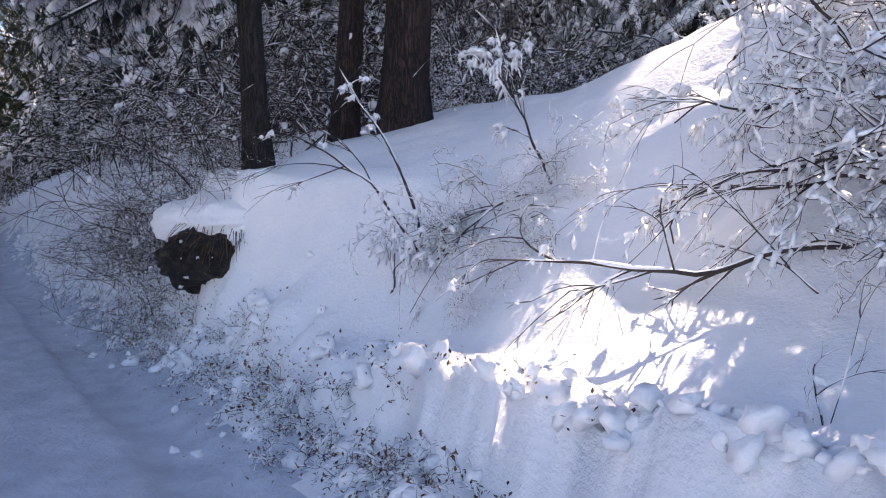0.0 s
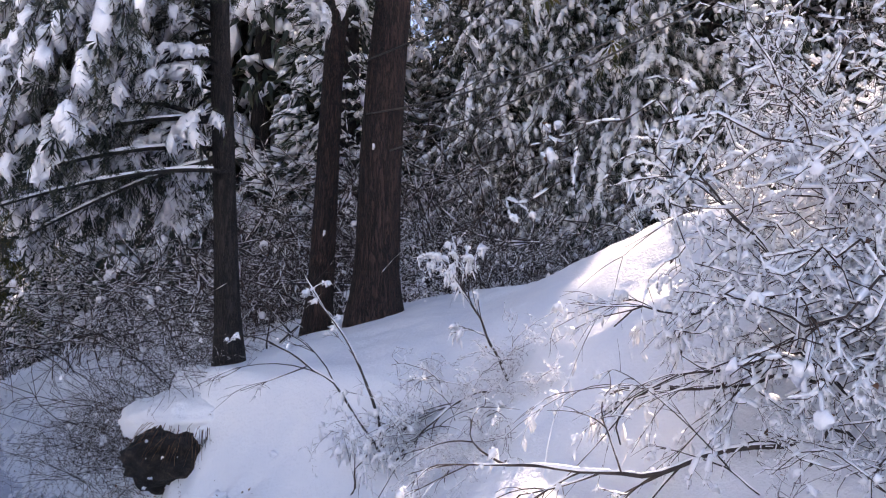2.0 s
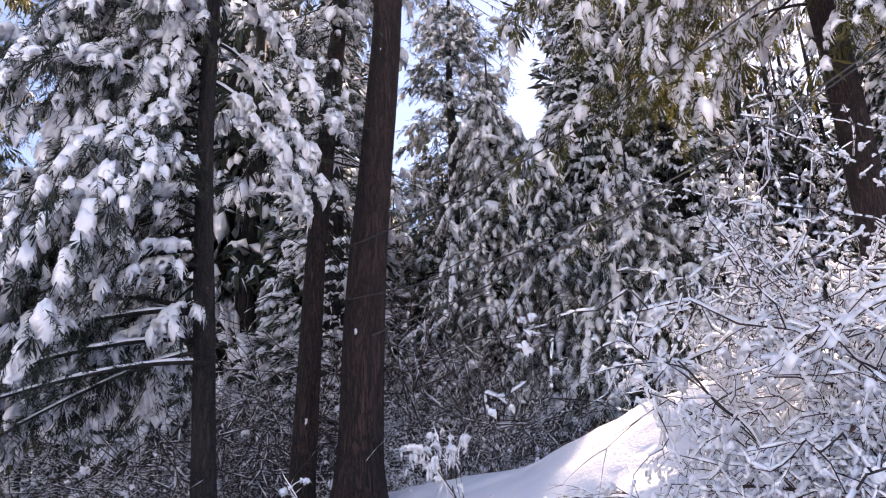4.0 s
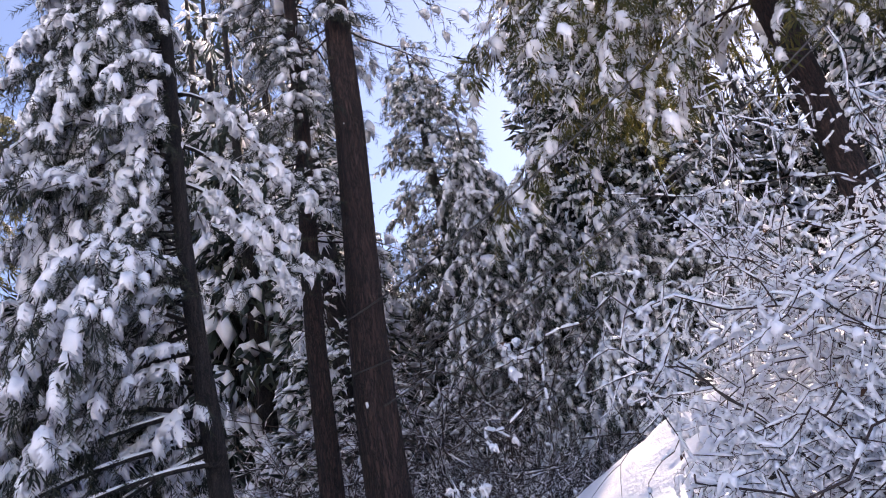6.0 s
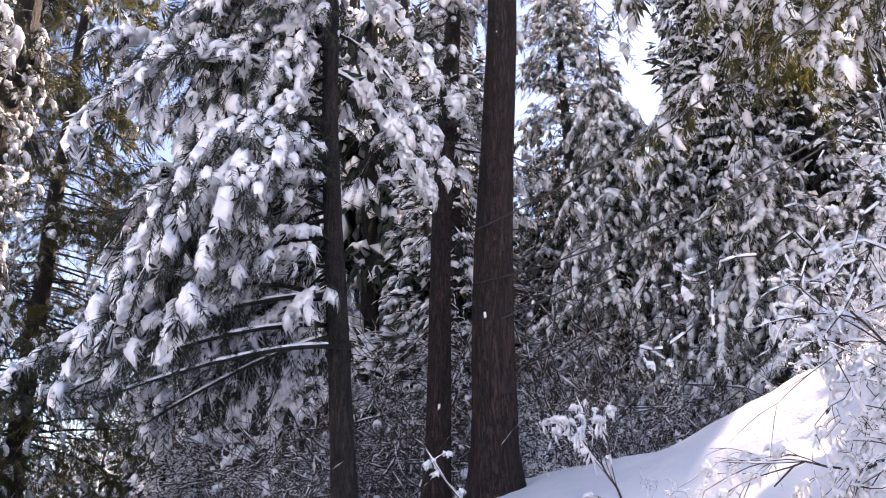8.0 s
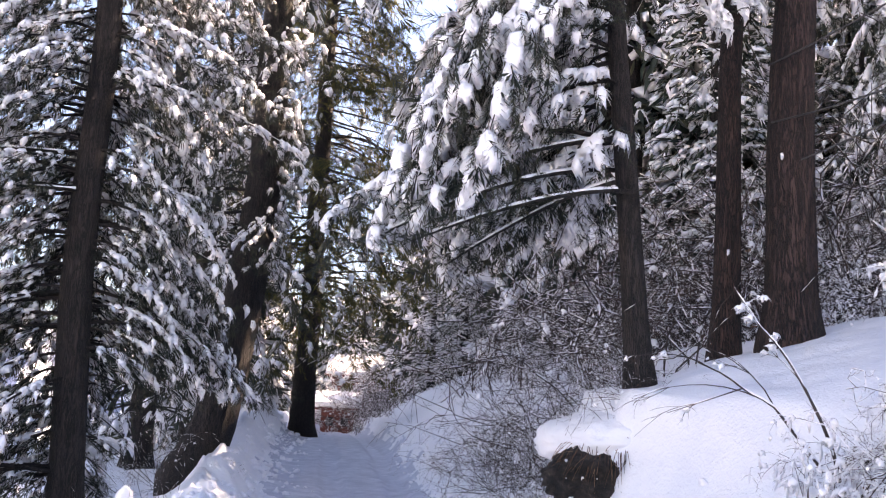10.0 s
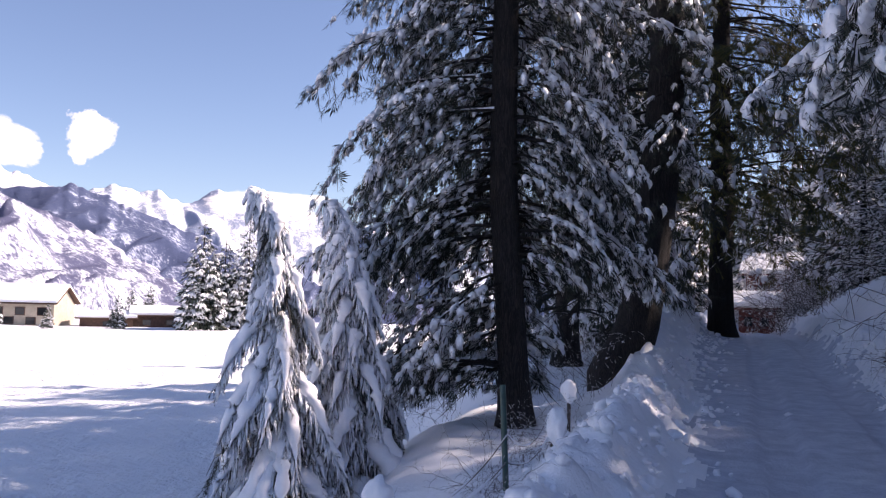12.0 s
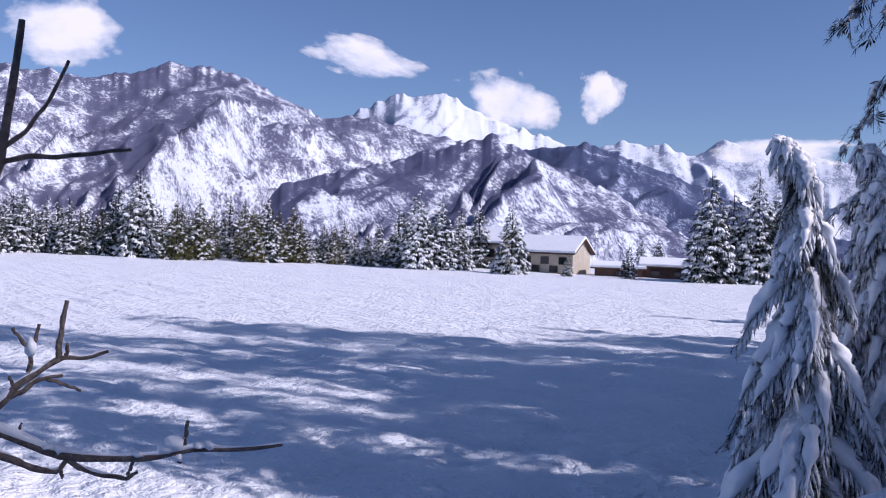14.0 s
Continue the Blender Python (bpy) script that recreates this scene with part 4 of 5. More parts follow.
def plant(k, az, d, scale, slim=1.0):
    x, y, z = tree_at(az, d, 0.2)
    if k == 6:
        scale, slim = scale * 0.47, min(slim * 2.0, 1.3)
    m = pose(x, y, z, 0, 0, float(wood.uniform(0, 360))) @ Matrix.Diagonal((scale * slim, scale * slim, scale, 1))
    if used[k]:
        ob = copy_thing(protos[k], Matrix.Identity(4))
    else:
        ob, used[k] = protos[k], True
    ob.matrix_basis = m
    return ob


for i in range(130):
    az = -84 + 60 * (i + wood.uniform(-0.4, 0.4)) / 130
    if -44.5 < az < -28.5:
        continue
    tall = wood.uniform(0.62, 1.0) + (0.12 if az < -55 else -0.12 if -55 < az < -49 else 0)
    plant(int(wood.choice([0, 1, 3, 1], p=[0.32, 0.3, 0.2, 0.18])), az, wood.uniform(116, 132), tall)
for k, az, d, s in ((2, -47.6, 113, 1.12), (2, -46.0, 114, 1.0), (2, -41.2, 112, 1.0), (0, -43.4, 128, 1.15), (1, -37.4, 112, 0.42), (2, -44.8, 117, 0.8), (1, -33.4, 113, 0.6), (0, -48.9, 118, 0.95), (2, -28.3, 112, 1.45), (0, -26.9, 114, 1.35),
                    (2, -25.4, 114, 1.45), (2, -23.9, 116, 1.4), (1, -32.6, 128, 0.7), (0, -31.5, 126, 0.7), (3, -62.0, 114, 1.0), (2, -65.7, 117, 1.2), (3, -58.5, 113, 0.9), (3, -63.4, 112, 0.95), (0, -57.7, 115, 1.0)):
    plant(k, az, d, s)
# woods closing the view past the lane's end
wood = np.random.default_rng(77)
wood.bit_generator.advance(485)
for k, az, d, t in ((4, 13.2, 60, 1.3), (6, 13.9, 48, 1.1), (5, 14.8, 55, 1.4), (6, 16.0, 44, 1.2), (4, 9.4, 100, 1.2), (5, 11.2, 96, 1.3), (4, 16.8, 50, 1.6), (5, 4.2, 82, 1.2), (4, 3.0, 74, 1.5), (5, 7.4, 104, 1.2), (2, 8.4, 92, 1.7), (2, 10.2, 90, 1.8), (2, 6.6, 94, 1.6), (0, 11.8, 88, 1.9), (0, 9.3, 86, 1.4)):
    plant(k, az, d, t)
# forest on the hillside, open where the sun reaches the bank and where sky shows between the crowns
sv, su = np.array([math.sin(radians(SUN_AZ)), math.cos(radians(SUN_AZ))]), np.array([math.cos(radians(SUN_AZ)), -math.sin(radians(SUN_AZ))])
u = -62.0
while u < 24:
    u += wood.uniform(0.9, 1.6) * (0.5 if -9 < u < 6 else 0.4 if -25 < u < -8 else 0.34 if u < -25 else 1.0)
    gap = -2.9 < u < 2.5
    slim = 0.42 if -7 < u < 4 else 0.85
    v = wood.uniform(19, 48)
    x, y = sv * v + su * u
    a, l = to_lane(x, y)
    az, d = math.degrees(math.atan2(x, y)), math.hypot(x, y)
    if l < 10.5 or d < 21:
        continue
    tall = wood.uniform(1.9, 2.7) * (1.42 if u < -25 else 1.0)
    if 33 < az < 50.5:
        tall = max(0.3, min(tall, (d * math.tan(radians(36.0 if az < 36 else 28.0 if az < 41 else 32.0 if az < 46.5 else 26.0)) + 1.65 - ground_at(x, y)) / 11))
    if gap:
        tall = min(tall, (0.9 + (v - 4.4) * math.tan(radians(SUN_EL)) - ground_at(x, y) - 2.2) / 10.5)
    if -56 < u < -38:
        tall = min(tall, max(0.3, (3.0 + (v - 27) * math.tan(radians(SUN_EL)) - ground_at(x, y)) / 11))
    if -34 < u < -26.5:
        tall = min(tall, max(0.3, (6.5 + (v - 16) * math.tan(radians(SUN_EL)) - ground_at(x, y)) / 11))
    plant(6 if d < 30 else 4 + int(wood.integers(0, 2)) if d < 48 else int(wood.integers(0, 2)), az, d, tall * (1.2 if d > 48 else 1.0), slim)
# Trees added beside the sun gap to shade the lane and slope.
for v, u in ((24.0, -3.5), (27.0, -4.3), (25.5, -5.2), (30.0, -6.2), (23.5, 3.6), (27.0, 4.6)):
    x, y = sv * v + su * u
    plant(6, math.degrees(math.atan2(x, y)), math.hypot(x, y), wood.uniform(2.3, 2.7), 0.5)
# Tall trees added behind the big deodar to shade the lane and saplings.
for az, d, tall in ((51.2, 44, 2.6), (52.4, 40, 2.4), (53.6, 38, 2.3), (51.8, 48, 2.8), (55.0, 36, 2.2)):
    plant(5, az, d, tall, 1.0)
for v, u in ((37, -2.2), (41, -0.6), (38, 0.6), (44, 1.6), (36, 2.6), (42, 3.6), (46, -1.6), (40, 4.8)):
    x, y = sv * v + su * u
    plant(4 + v % 2, math.degrees(math.atan2(x, y)), math.hypot(x, y), (v * math.tan(radians(SUN_EL)) - 4.3 - ground_at(x, y)) / 11, 0.9)
# Tall trees added behind the slender deodar to cast shade on the field.
for v, u, tall in ((22, -18.5, 2.7), (23, -20.5, 2.9), (24, -22.5, 3.0), (26, -24.5, 3.1), (24, -16.8, 2.6), (28, -21.5, 3.2), (30, -26.5, 3.2)):
    x, y = sv * v + su * u
    plant(5, math.degrees(math.atan2(x, y)), math.hypot(x, y), tall, 0.8)
for i in range(14):
    a, l = 34 + 6.5 * i + wood.uniform(-2, 2), wood.uniform(-9, -4)
    x, y = from_lane(a, l)
    plant(4 + int(wood.integers(0, 2)), math.degrees(math.atan2(x, y)), math.hypot(x, y), wood.uniform(1.5, 2.3))


# ---- shrubs ----
def shrub_parts(seed, tall, wide, stems, snow, bark, fans=(5, 3), leafy=0, thick=1.0, rad0=0.009):
    """Bare shrub: arching stems that fork twice or three times, with beads of snow along the twigs."""
    r = np.random.default_rng(seed)
    wood_, white, leaf = Pile(), Pile(), Pile()

    def beads(pts, w):
        p = np.array(pts)
        seg = np.linalg.norm(np.diff(p, axis=0), axis=1)
        L = seg.sum()
        u = r.uniform(0, 0.1)
        cum = np.concatenate([[0], np.cumsum(seg)])
        while u < L:
            ln = r.uniform(0.03, 0.10) if thick > 1.1 else r.uniform(0.06, 0.2)
            if r.random() < snow:
                q = [np.array([np.interp(np.clip(x, 0, L), cum, p[:, c]) for c in range(3)]) for x in (u, u + ln)]
                white.add(*(sausage if thick > 1.1 else spindle)(q[0] + [0, 0, w * 0.6], q[1] + [0, 0, w * 0.6], w * r.uniform(0.5, 1.2)))
            u += ln * r.uniform(0.7, 1.6)

    def grow(p, d, L, rad, level):
        n = 8 if level == 0 else 4 if thick < 1.1 else 6
        pts, dd = [p], d
        bow = r.normal(0, 0.12, 3)
        for k in range(n - 1):
            dd = unit(dd + r.normal(0, 0.34 if level < 1 or thick < 1.1 else 0.5, 3) + bow * 1.6 + np.array([0, 0, -0.08 * (level + 0.5)]))
            pts.append(pts[-1] + dd * L / (n - 1))
        wood_.add(*tube(pts, np.linspace(rad, rad * 0.5, n), 3))
        beads(pts, (0.0055 + 0.5 * rad) * thick)
        if level < len(fans):
            for k in range(fans[level]):
                u = r.uniform(0.2, 1.0)
                i = min(int(u * (n - 1)), n - 2)
                b = pts[i] + (pts[i + 1] - pts[i]) * (u * (n - 1) - i)
                nd = unit(unit(pts[i + 1] - pts[i]) + r.normal(0, 0.6, 3) + np.array([0, 0, 0.1]))
                grow(b, nd, L * r.uniform(0.3, 0.6), rad * 0.6, level + 1)
        else:
            if leafy and r.random() < leafy:
                q = np.array(pts[-1])
                a, b = unit(r.normal(size=3)) * 0.03, unit(r.normal(size=3)) * 0.02
                leaf.add(np.stack([q - b, q + a, q + b, q - a * 0.6 + b]), np.array([[0, 1, 2], [0, 2, 3]]))
            if r.random() < (0.75 if thick > 1.25 else snow * 0.2 * thick):
                white.scatter(LUMPS[int(r.integers(0, 5))], np.array([pts[-2]]), framed(np.array([dd * [1, 1, 0.3]]), [r.uniform(0.05, 0.13) if thick < 1.1 else r.uniform(0.03, 0.10)]))

    for k in range(stems):
        az = r.uniform(0, 2 * np.pi)
        b = np.array([np.sin(az), np.cos(az), 0]) * wide * 0.25 * r.random()
        d = unit(np.array([np.sin(az) * wide / tall * r.uniform(0.2, 1), np.cos(az) * wide / tall * r.uniform(0.2, 1), 1.0]))
        grow(b - [0, 0, 0.15], d, tall * r.uniform(0.7, 1.1), rad0, 0)
    made = [("branchwork", wood_.mesh("branchwork", bark)), ("snow_load", white.mesh("snow_load", SNOW_CLOD))]
    if leaf.n:
        made.append(("dry_foliage", leaf.mesh("dry_foliage", DRY_LEAF, False)))
    return made


def shrub(label, place, spin, scale, made, group):
    ob = thing("shrub", label, "shrub", place, group)
    ob.rotation_euler = (0, 0, spin)
    ob.scale = (scale,) * 3
    for n, me in made:
        tagged(part(n, me, ob), kind="stuff")
    return ob


BRUSH = [shrub_parts(400 + k, 2.0, 1.5, 8, 0.55, (TWIG, TWIG_RED)[k % 2], (4, 3), 0.12 if k == 1 else 0, 1.0, 0.008) for k in range(4)]
SNOWY = [shrub_parts(420 + k, 1.7, 1.9, 7, 0.75, TWIG_RED, (5, 3, 2), 0.10, 1.3, 0.008) for k in range(3)]
FROST = [shrub_parts(430 + k, 1.5, 1.9, 10, 1.0, TWIG_RED, (6, 4, 2), 0.06, 2.3, 0.0062) for k in range(2)]
bush = np.random.default_rng(5)
# thicket on the bank past the cut
for i in range(92):
    a, l = 9.6 + 20 * bush.random() ** 1.5, bush.uniform(2.75, 8.5)
    x, y = from_lane(a, l)
    if (math.degrees(math.atan2(x, y)) > 25.5 and math.hypot(x, y) < 15.8) or (a > 15 and l < 4.3):
        continue
    shrub("bare brown thicket shrub dusted with snow", (x, y, ground_at(x, y)), bush.uniform(0, 6.3), bush.uniform(0.7, 1.35), BRUSH[int(bush.integers(0, 4))], "thicket on the bank")
for i in range(24):
    a, l = bush.uniform(9.6, 15.5), bush.uniform(2.3, 3.3)
    x, y = from_lane(a, l)
    shrub("low bare thicket stems on the bank foot", (x, y, ground_at(x, y)), bush.uniform(0, 6.3), bush.uniform(0.4, 0.7), BRUSH[int(bush.integers(0, 4))], "thicket on the bank")
# tall bare scrub behind the slender deodar
for i in range(22):
    a, l = bush.uniform(12, 27), bush.uniform(4.2, 11)
    x, y = from_lane(a, l)
    shrub("tall bare scrub with thin snow-dusted stems", (x, y, ground_at(x, y)), bush.uniform(0, 6.3), bush.uniform(1.6, 2.5), BRUSH[int(bush.integers(0, 4))], "thicket on the bank")
for i in range(24):
    az, d = bush.uniform(27, 45), bush.uniform(17, 27)
    x, y = spot(az, d)
    shrub("tall bare scrub with thin snow-dusted stems", (x, y, ground_at(x, y)), bush.uniform(0, 6.3), bush.uniform(1.7, 2.7), BRUSH[int(bush.integers(0, 4))], "thicket on the bank")
# brush along the crest
for i in range(52):
    a, l = bush.uniform(3.5, 13), 6.5 + 4.0 * bush.random() ** 1.4
    x, y = from_lane(a, l)
    beam = abs((x - 3.6) * math.cos(radians(SUN_AZ)) - (y - 2.7) * math.sin(radians(SUN_AZ)))
    if math.degrees(math.atan2(x, y)) < 39 or (beam < 2.4 and l < 8.6):
        continue
    shrub("bare brown shrub on the crest with snow on its twigs", (x, y, ground_at(x, y)), bush.uniform(0, 6.3), bush.uniform(0.55, 1.0), (BRUSH + SNOWY[:1])[int(bush.integers(0, 5))], "brush along the crest")
# snow-laden bushes on the slope
for az, d, s, k in ((75.5, 4.1, 0.62, 2), (80.5, 3.9, 0.85, 0), (73.0, 5.4, 0.62, 0), (78.0, 4.7, 1.0, 1), (78.5, 5.6, 1.15, 2), (84, 4.8, 1.2, 0), (76.0, 6.6, 1.0, 1), (70.0, 4.7, 0.5, 1), (69.5, 5.3, 0.75, 1), (66.0, 7.0, 1.0, 0), (62.5, 7.4, 0.8, 2), (69.0, 6.6, 1.1, 1), (44.0, 6.3, 0.5, 0), (41.5, 6.2, 0.42, 1), (39.0, 6.3, 0.4, 2), (72.0, 4.6, 0.75, 3), (69.0, 5.4, 0.85, 4), (76.5, 5.2, 1.1, 3), (64.0, 6.6, 0.55, 4), (70.5, 6.4, 1.15, 3), (81.0, 5.2, 1.2, 4), (67.5, 6.2, 0.75, 3), (74.0, 5.0, 0.9, 4), (43.0, 5.9, 0.30, 4), (40.5, 5.8, 0.28, 3), (46.0, 6.4, 0.32, 3)):
    x, y = spot(az, d)
    shrub("spreading shrub thickly plastered with snow", (x, y, ground_at(x, y)), 2.1 * k + az, s, (SNOWY + FROST)[k], "snow-laden bushes")
# brush under the trees by the lane and at the lane's end
for i in range(22):
    a, l = bush.uniform(15, 58), bush.uniform(-6.5, -2.6)
    x, y = from_lane(a, l)
    shrub("low bare shrub in the snow by the lane", (x, y, ground_at(x, y)), bush.uniform(0, 6.3), bush.uniform(0.35, 0.8), BRUSH[int(bush.integers(0, 4))], "brush by the lane")
for i in range(16):
    a, l = bush.uniform(38, 58), bush.uniform(1.6, 4.2)
    x, y = from_lane(a, l)
    shrub("reddish bare shrub beside the lane's end", (x, y, ground_at(x, y)), bush.uniform(0, 6.3), bush.uniform(1.2, 2.2), BRUSH[int(bush.integers(0, 2)) * 2], "brush by the lane")


for a, l, k, sc in ((62, 0.6, 0, 2.6), (64, 2.0, 1, 3.0), (60, 3.0, 2, 2.8), (66, 4.2, 0, 3.2), (70, 1.2, 1, 3.4), (72, 3.2, 2, 3.4), (58, 4.6, 1, 2.6)):
    x, y = from_lane(a, l)
    shrub("pale bare tree white with frost in the sun", (x, y, ground_at(x, y)), 2.3 * a, sc, SNOWY[k], "frosted trees past the lane")


# ---- cut earth in the bank ----
def lump(name, size, mat, seed, rough=0.35, base=ICO3, freq=1.3):
    v = base[0].copy()
    n = 1 + rough * np.array([noise.noise(Vector(p * freq + seed)) + 0.5 * noise.noise(Vector(p * freq * 2.7 + seed)) + 0.3 * noise.noise(Vector(p * freq * 6 + seed)) for p in v])[:, None]
    return mesh_of(name, v * n * np.array(size), base[1], mat)


x, y = spot(25.1, 8.8)
cut = thing("earth_bank", "dark frozen earth laid bare under a snow cap", "earth", (x, y, 1.0))
part("earth", lump("earth", (0.74, 0.5, 0.36), EARTH, 3.0, 0.24, ICO5, 2.0), cut)
roots, rr = Pile(), np.random.default_rng(31)
for k in range(90):
    ang = rr.uniform(-1.3, 1.3) - 2.75
    p = np.array([0.56 * math.cos(ang + 1.57 * 0.7), 0.5 * math.sin(ang + 1.57 * 0.7), rr.uniform(0.1, 0.34)])
    q = np.linspace(0, 1, 5)[:, None]
    ln = rr.uniform(0.1, 0.4)
    roots.add(*tube(p * [1.02, 1.02, 1] + p * [0.12, 0.12, 0] * q + np.array([0, 0, -1.0]) * ln * q + rr.normal(0, 0.02, 3) * q ** 2, np.linspace(0.004, 0.001, 5), 3))
tagged(part("root_fringe", roots.mesh("root_fringe", TWIG_RED), cut, "dry roots and grass hanging over the cut"), kind="stuff")
cap = part("snow_cap", lump("snow_cap", (0.66, 0.9, 0.36), SNOW, 8.0, 0.2, ICO5, 1.1), cut, "thick cap of fresh snow")
cap.location = (0.14, 0.46, 0.34)
flecks = Pile()
for k in range(34):
    ang = rr.uniform(-1.5, 1.3) - 1.65
    p = np.array([0.72 * math.cos(ang), 0.52 * math.sin(ang), rr.uniform(-0.28, 0.2)])
    flecks.scatter(LUMPS[k % 5], np.array([p * [1 - 0.5 * p[2] ** 2, 1 - 0.5 * p[2] ** 2, 1]]), framed(rr.normal(size=(1, 3)) * [1, 1, 0.3], [rr.uniform(0.02, 0.06)]))
tagged(part("snow_flecks", flecks.mesh("snow_flecks", SNOW_CLOD), cut, "bits of snow caught on the earth"), kind="stuff")
grass = Pile()
for k in range(170):
    ang = rr.uniform(-1.4, 1.4) - 1.65
    p = np.array([0.62 * math.cos(ang), 0.52 * math.sin(ang), rr.uniform(0.12, 0.36)])
    q = np.linspace(0, 1, 4)[:, None]
    ln = rr.uniform(0.05, 0.26)
    grass.add(*tube(p + p * [0.2, 0.2, 0] * q + np.array([0, 0, -1.0]) * ln * q ** 1.4 + rr.normal(0, 0.03, 3) * q, np.linspace(0.0035, 0.001, 4), 3))
tagged(part("dry_grass", grass.mesh("dry_grass", DRY_LEAF), cut, "pale dry grass drooping over the cut"), kind="stuff")

for az, d, sc in ((24.9, 8.7, 0.42), (25.6, 8.9, 0.36), (21.6, 9.3, 0.4), (20.6, 9.4, 0.45), (19.4, 9.6, 0.5)):
    x, y = spot(az, d)
    shrub("dry stalks at the edge of the bare earth", (x, y, ground_at(x, y)), az, sc, BRUSH[int(az) % 4], "brush round the cut")


# ---- stems on the slope ----
def stems(label, px, d, rad, twigs, seed, snow, group, thick=1.0):
    """A woody stem through directions seen from the lane, with forking twigs and snow along it."""
    r = np.random.default_rng(seed)
    eye = np.array([0.152, 0.151, 1.521])
    if group == "branches reaching over the slope":
        px = [(px[0][0] + 6.0, px[0][1] - 8.0)] + px
    p = np.array([eye + dd * np.array([math.sin(radians(az)) * math.cos(radians(el)), math.cos(radians(az)) * math.cos(radians(el)), math.sin(radians(el))]) for (az, el), dd in zip(px, np.linspace(d[0], d[1], len(px)))])
    tt, t = np.linspace(0, 1, 18), np.linspace(0, 1, len(p))
    q = np.stack([np.interp(tt, t, p[:, c]) for c in range(3)], -1) + 0.01 * np.stack([np.sin(tt * 19 + seed), np.cos(tt * 15), np.sin(tt * 23)], -1)
    ob = thing("shrub", label, "shrub", (0, 0, 0), group)
    wood_, white = Pile(), Pile()
    wood_.add(*tube(q, np.linspace(rad, rad * 0.35, 18), 6))

    def roll(line, w):
        if r.random() > snow + 0.15:
            return
        n = len(line)
        lo = int(r.integers(0, max(1, n // 3)))
        hi = int(r.integers(min(max(lo + 3, 2 * n // 3), n), n + 1))
        q = line[lo:hi]
        k = np.linspace(0, 1, len(q))
        fat = w * thick * (0.35 + 0.65 * np.abs(np.sin(k * r.uniform(3, 9) + r.uniform(0, 3)))) * np.clip(np.sin(k * np.pi) * 2.5, 0.1, 1)
        white.add(*tube(q + np.array([0, 0, 1.0]) * (w * 0.6), fat * 0.8, 5))

    def fork(i, line, L, w, level):
        d0 = unit(line[i] - line[i - 1])
        d1 = unit(d0 + r.normal(0, 0.36, 3) + [0, 0, -0.04])
        k = np.linspace(0, 1, 6)[:, None]
        b = line[i] + d1 * L * k + r.normal(0, 0.05, 3) * L * 4 * k ** 2 + np.array([0, 0, -0.22]) * L * k ** 2
        wood_.add(*tube(b, np.linspace(w, w * 0.4, 6), 4))
        roll(b, 0.003 + 0.9 * w)
        if r.random() < snow * 0.7:
            white.scatter(LUMPS[int(r.integers(0, 5))], np.array([b[2]]), framed(np.array([d1 * [1, 1, 0.4]]), [r.uniform(0.04, 0.11) * min(thick, 1.3)]))
            for _ in range(2 if thick > 1.1 else 0):
                c = b[int(r.integers(1, 6))]
                white.add(*spindle(c + [0, 0, 0.01], c + [r.normal(0, 0.02), r.normal(0, 0.02), -r.uniform(0.04, 0.14)], r.uniform(0.008, 0.018)))
        if level:
            for _ in range(3):
                fork(int(r.integers(2, 6)), b, L * r.uniform(0.35, 0.65), w * 0.6, level - 1)

    roll(q, rad * 0.9)
    for _ in range(twigs):
        fork(int(r.integers(4, 18)), q, r.uniform(0.25, 0.75), rad * 0.34, 2)
    tagged(part("branchwork", wood_.mesh("branchwork", TWIG), ob), kind="stuff")
    if white.n:
        tagged(part("snow_load", white.mesh("snow_load", SNOW_CLOD), ob), kind="stuff")


stems("dark bare stem bent over the snowy slope", [(38.2, -6.1), (36.9, -3.0), (35.3, -0.5), (33.5, 1.8), (31.4, 3.2), (29.1, 4.5)], (6.2, 6.6), 0.016, 4, 11, 0.25, "stems on the slope", 1.0)
stems("pale young stem rimed with snow", [(37.2, -2.6), (36.2, 1.2), (34.6, 4.6), (32.9, 6.8), (31.3, 9.4)], (6.2, 6.4), 0.013, 3, 12, 0.80, "stems on the slope", 1.0)
stems("dark stem with snow tufts on its tip", [(46.2, 1.0), (45.2, 3.3), (43.8, 6.3), (43.0, 8.2)], (6.3, 6.2), 0.014, 5, 13, 0.60, "stems on the slope", 1.4)
stems("drooping twigs from a snow-covered stub", [(46.4, 0.6), (44.1, 1.3), (42.2, 0.5), (40.3, -1.0), (39.2, -2.9)], (6.3, 5.9), 0.012, 7, 14, 0.70, "stems on the slope", 1.2)
stems("drooping twigs from a snow-covered stub", [(46.4, 0.6), (44.7, -0.7), (43.0, -2.5), (41.5, -4.4)], (6.3, 5.7), 0.012, 6, 15, 0.80, "stems on the slope", 1.3)
stems("low twigs plastered with snow", [(38.3, -5.9), (37.7, -4.1), (38.8, -2.2), (41.1, -1.0)], (6.2, 6.0), 0.011, 8, 16, 0.80, "stems on the slope", 1.3)
stems("low twigs plastered with snow", [(35.0, -6.3), (35.3, -4.2), (36.5, -2.2), (38.0, -1.0)], (6.2, 6.0), 0.009, 5, 17, 0.70, "stems on the slope", 1.2)
stems("long dark bough reaching over the sunlit snow", [(67.3, -1.2), (62.7, -1.8), (58.8, -2.6), (55.7, -4.0), (52.5, -3.6), (49.1, -3.5), (46.3, -3.2)], (4.9, 4.7), 0.022, 9, 18, 0.45, "branches reaching over the slope", 1.0)
stems("forked twig hanging over the slope", [(67.3, 0.3), (65.5, -3.8), (64.3, -5.6), (62.5, -4.4), (60.8, -3.0)], (4.7, 4.6), 0.013, 4, 19, 0.30, "branches reaching over the slope", 1.0)
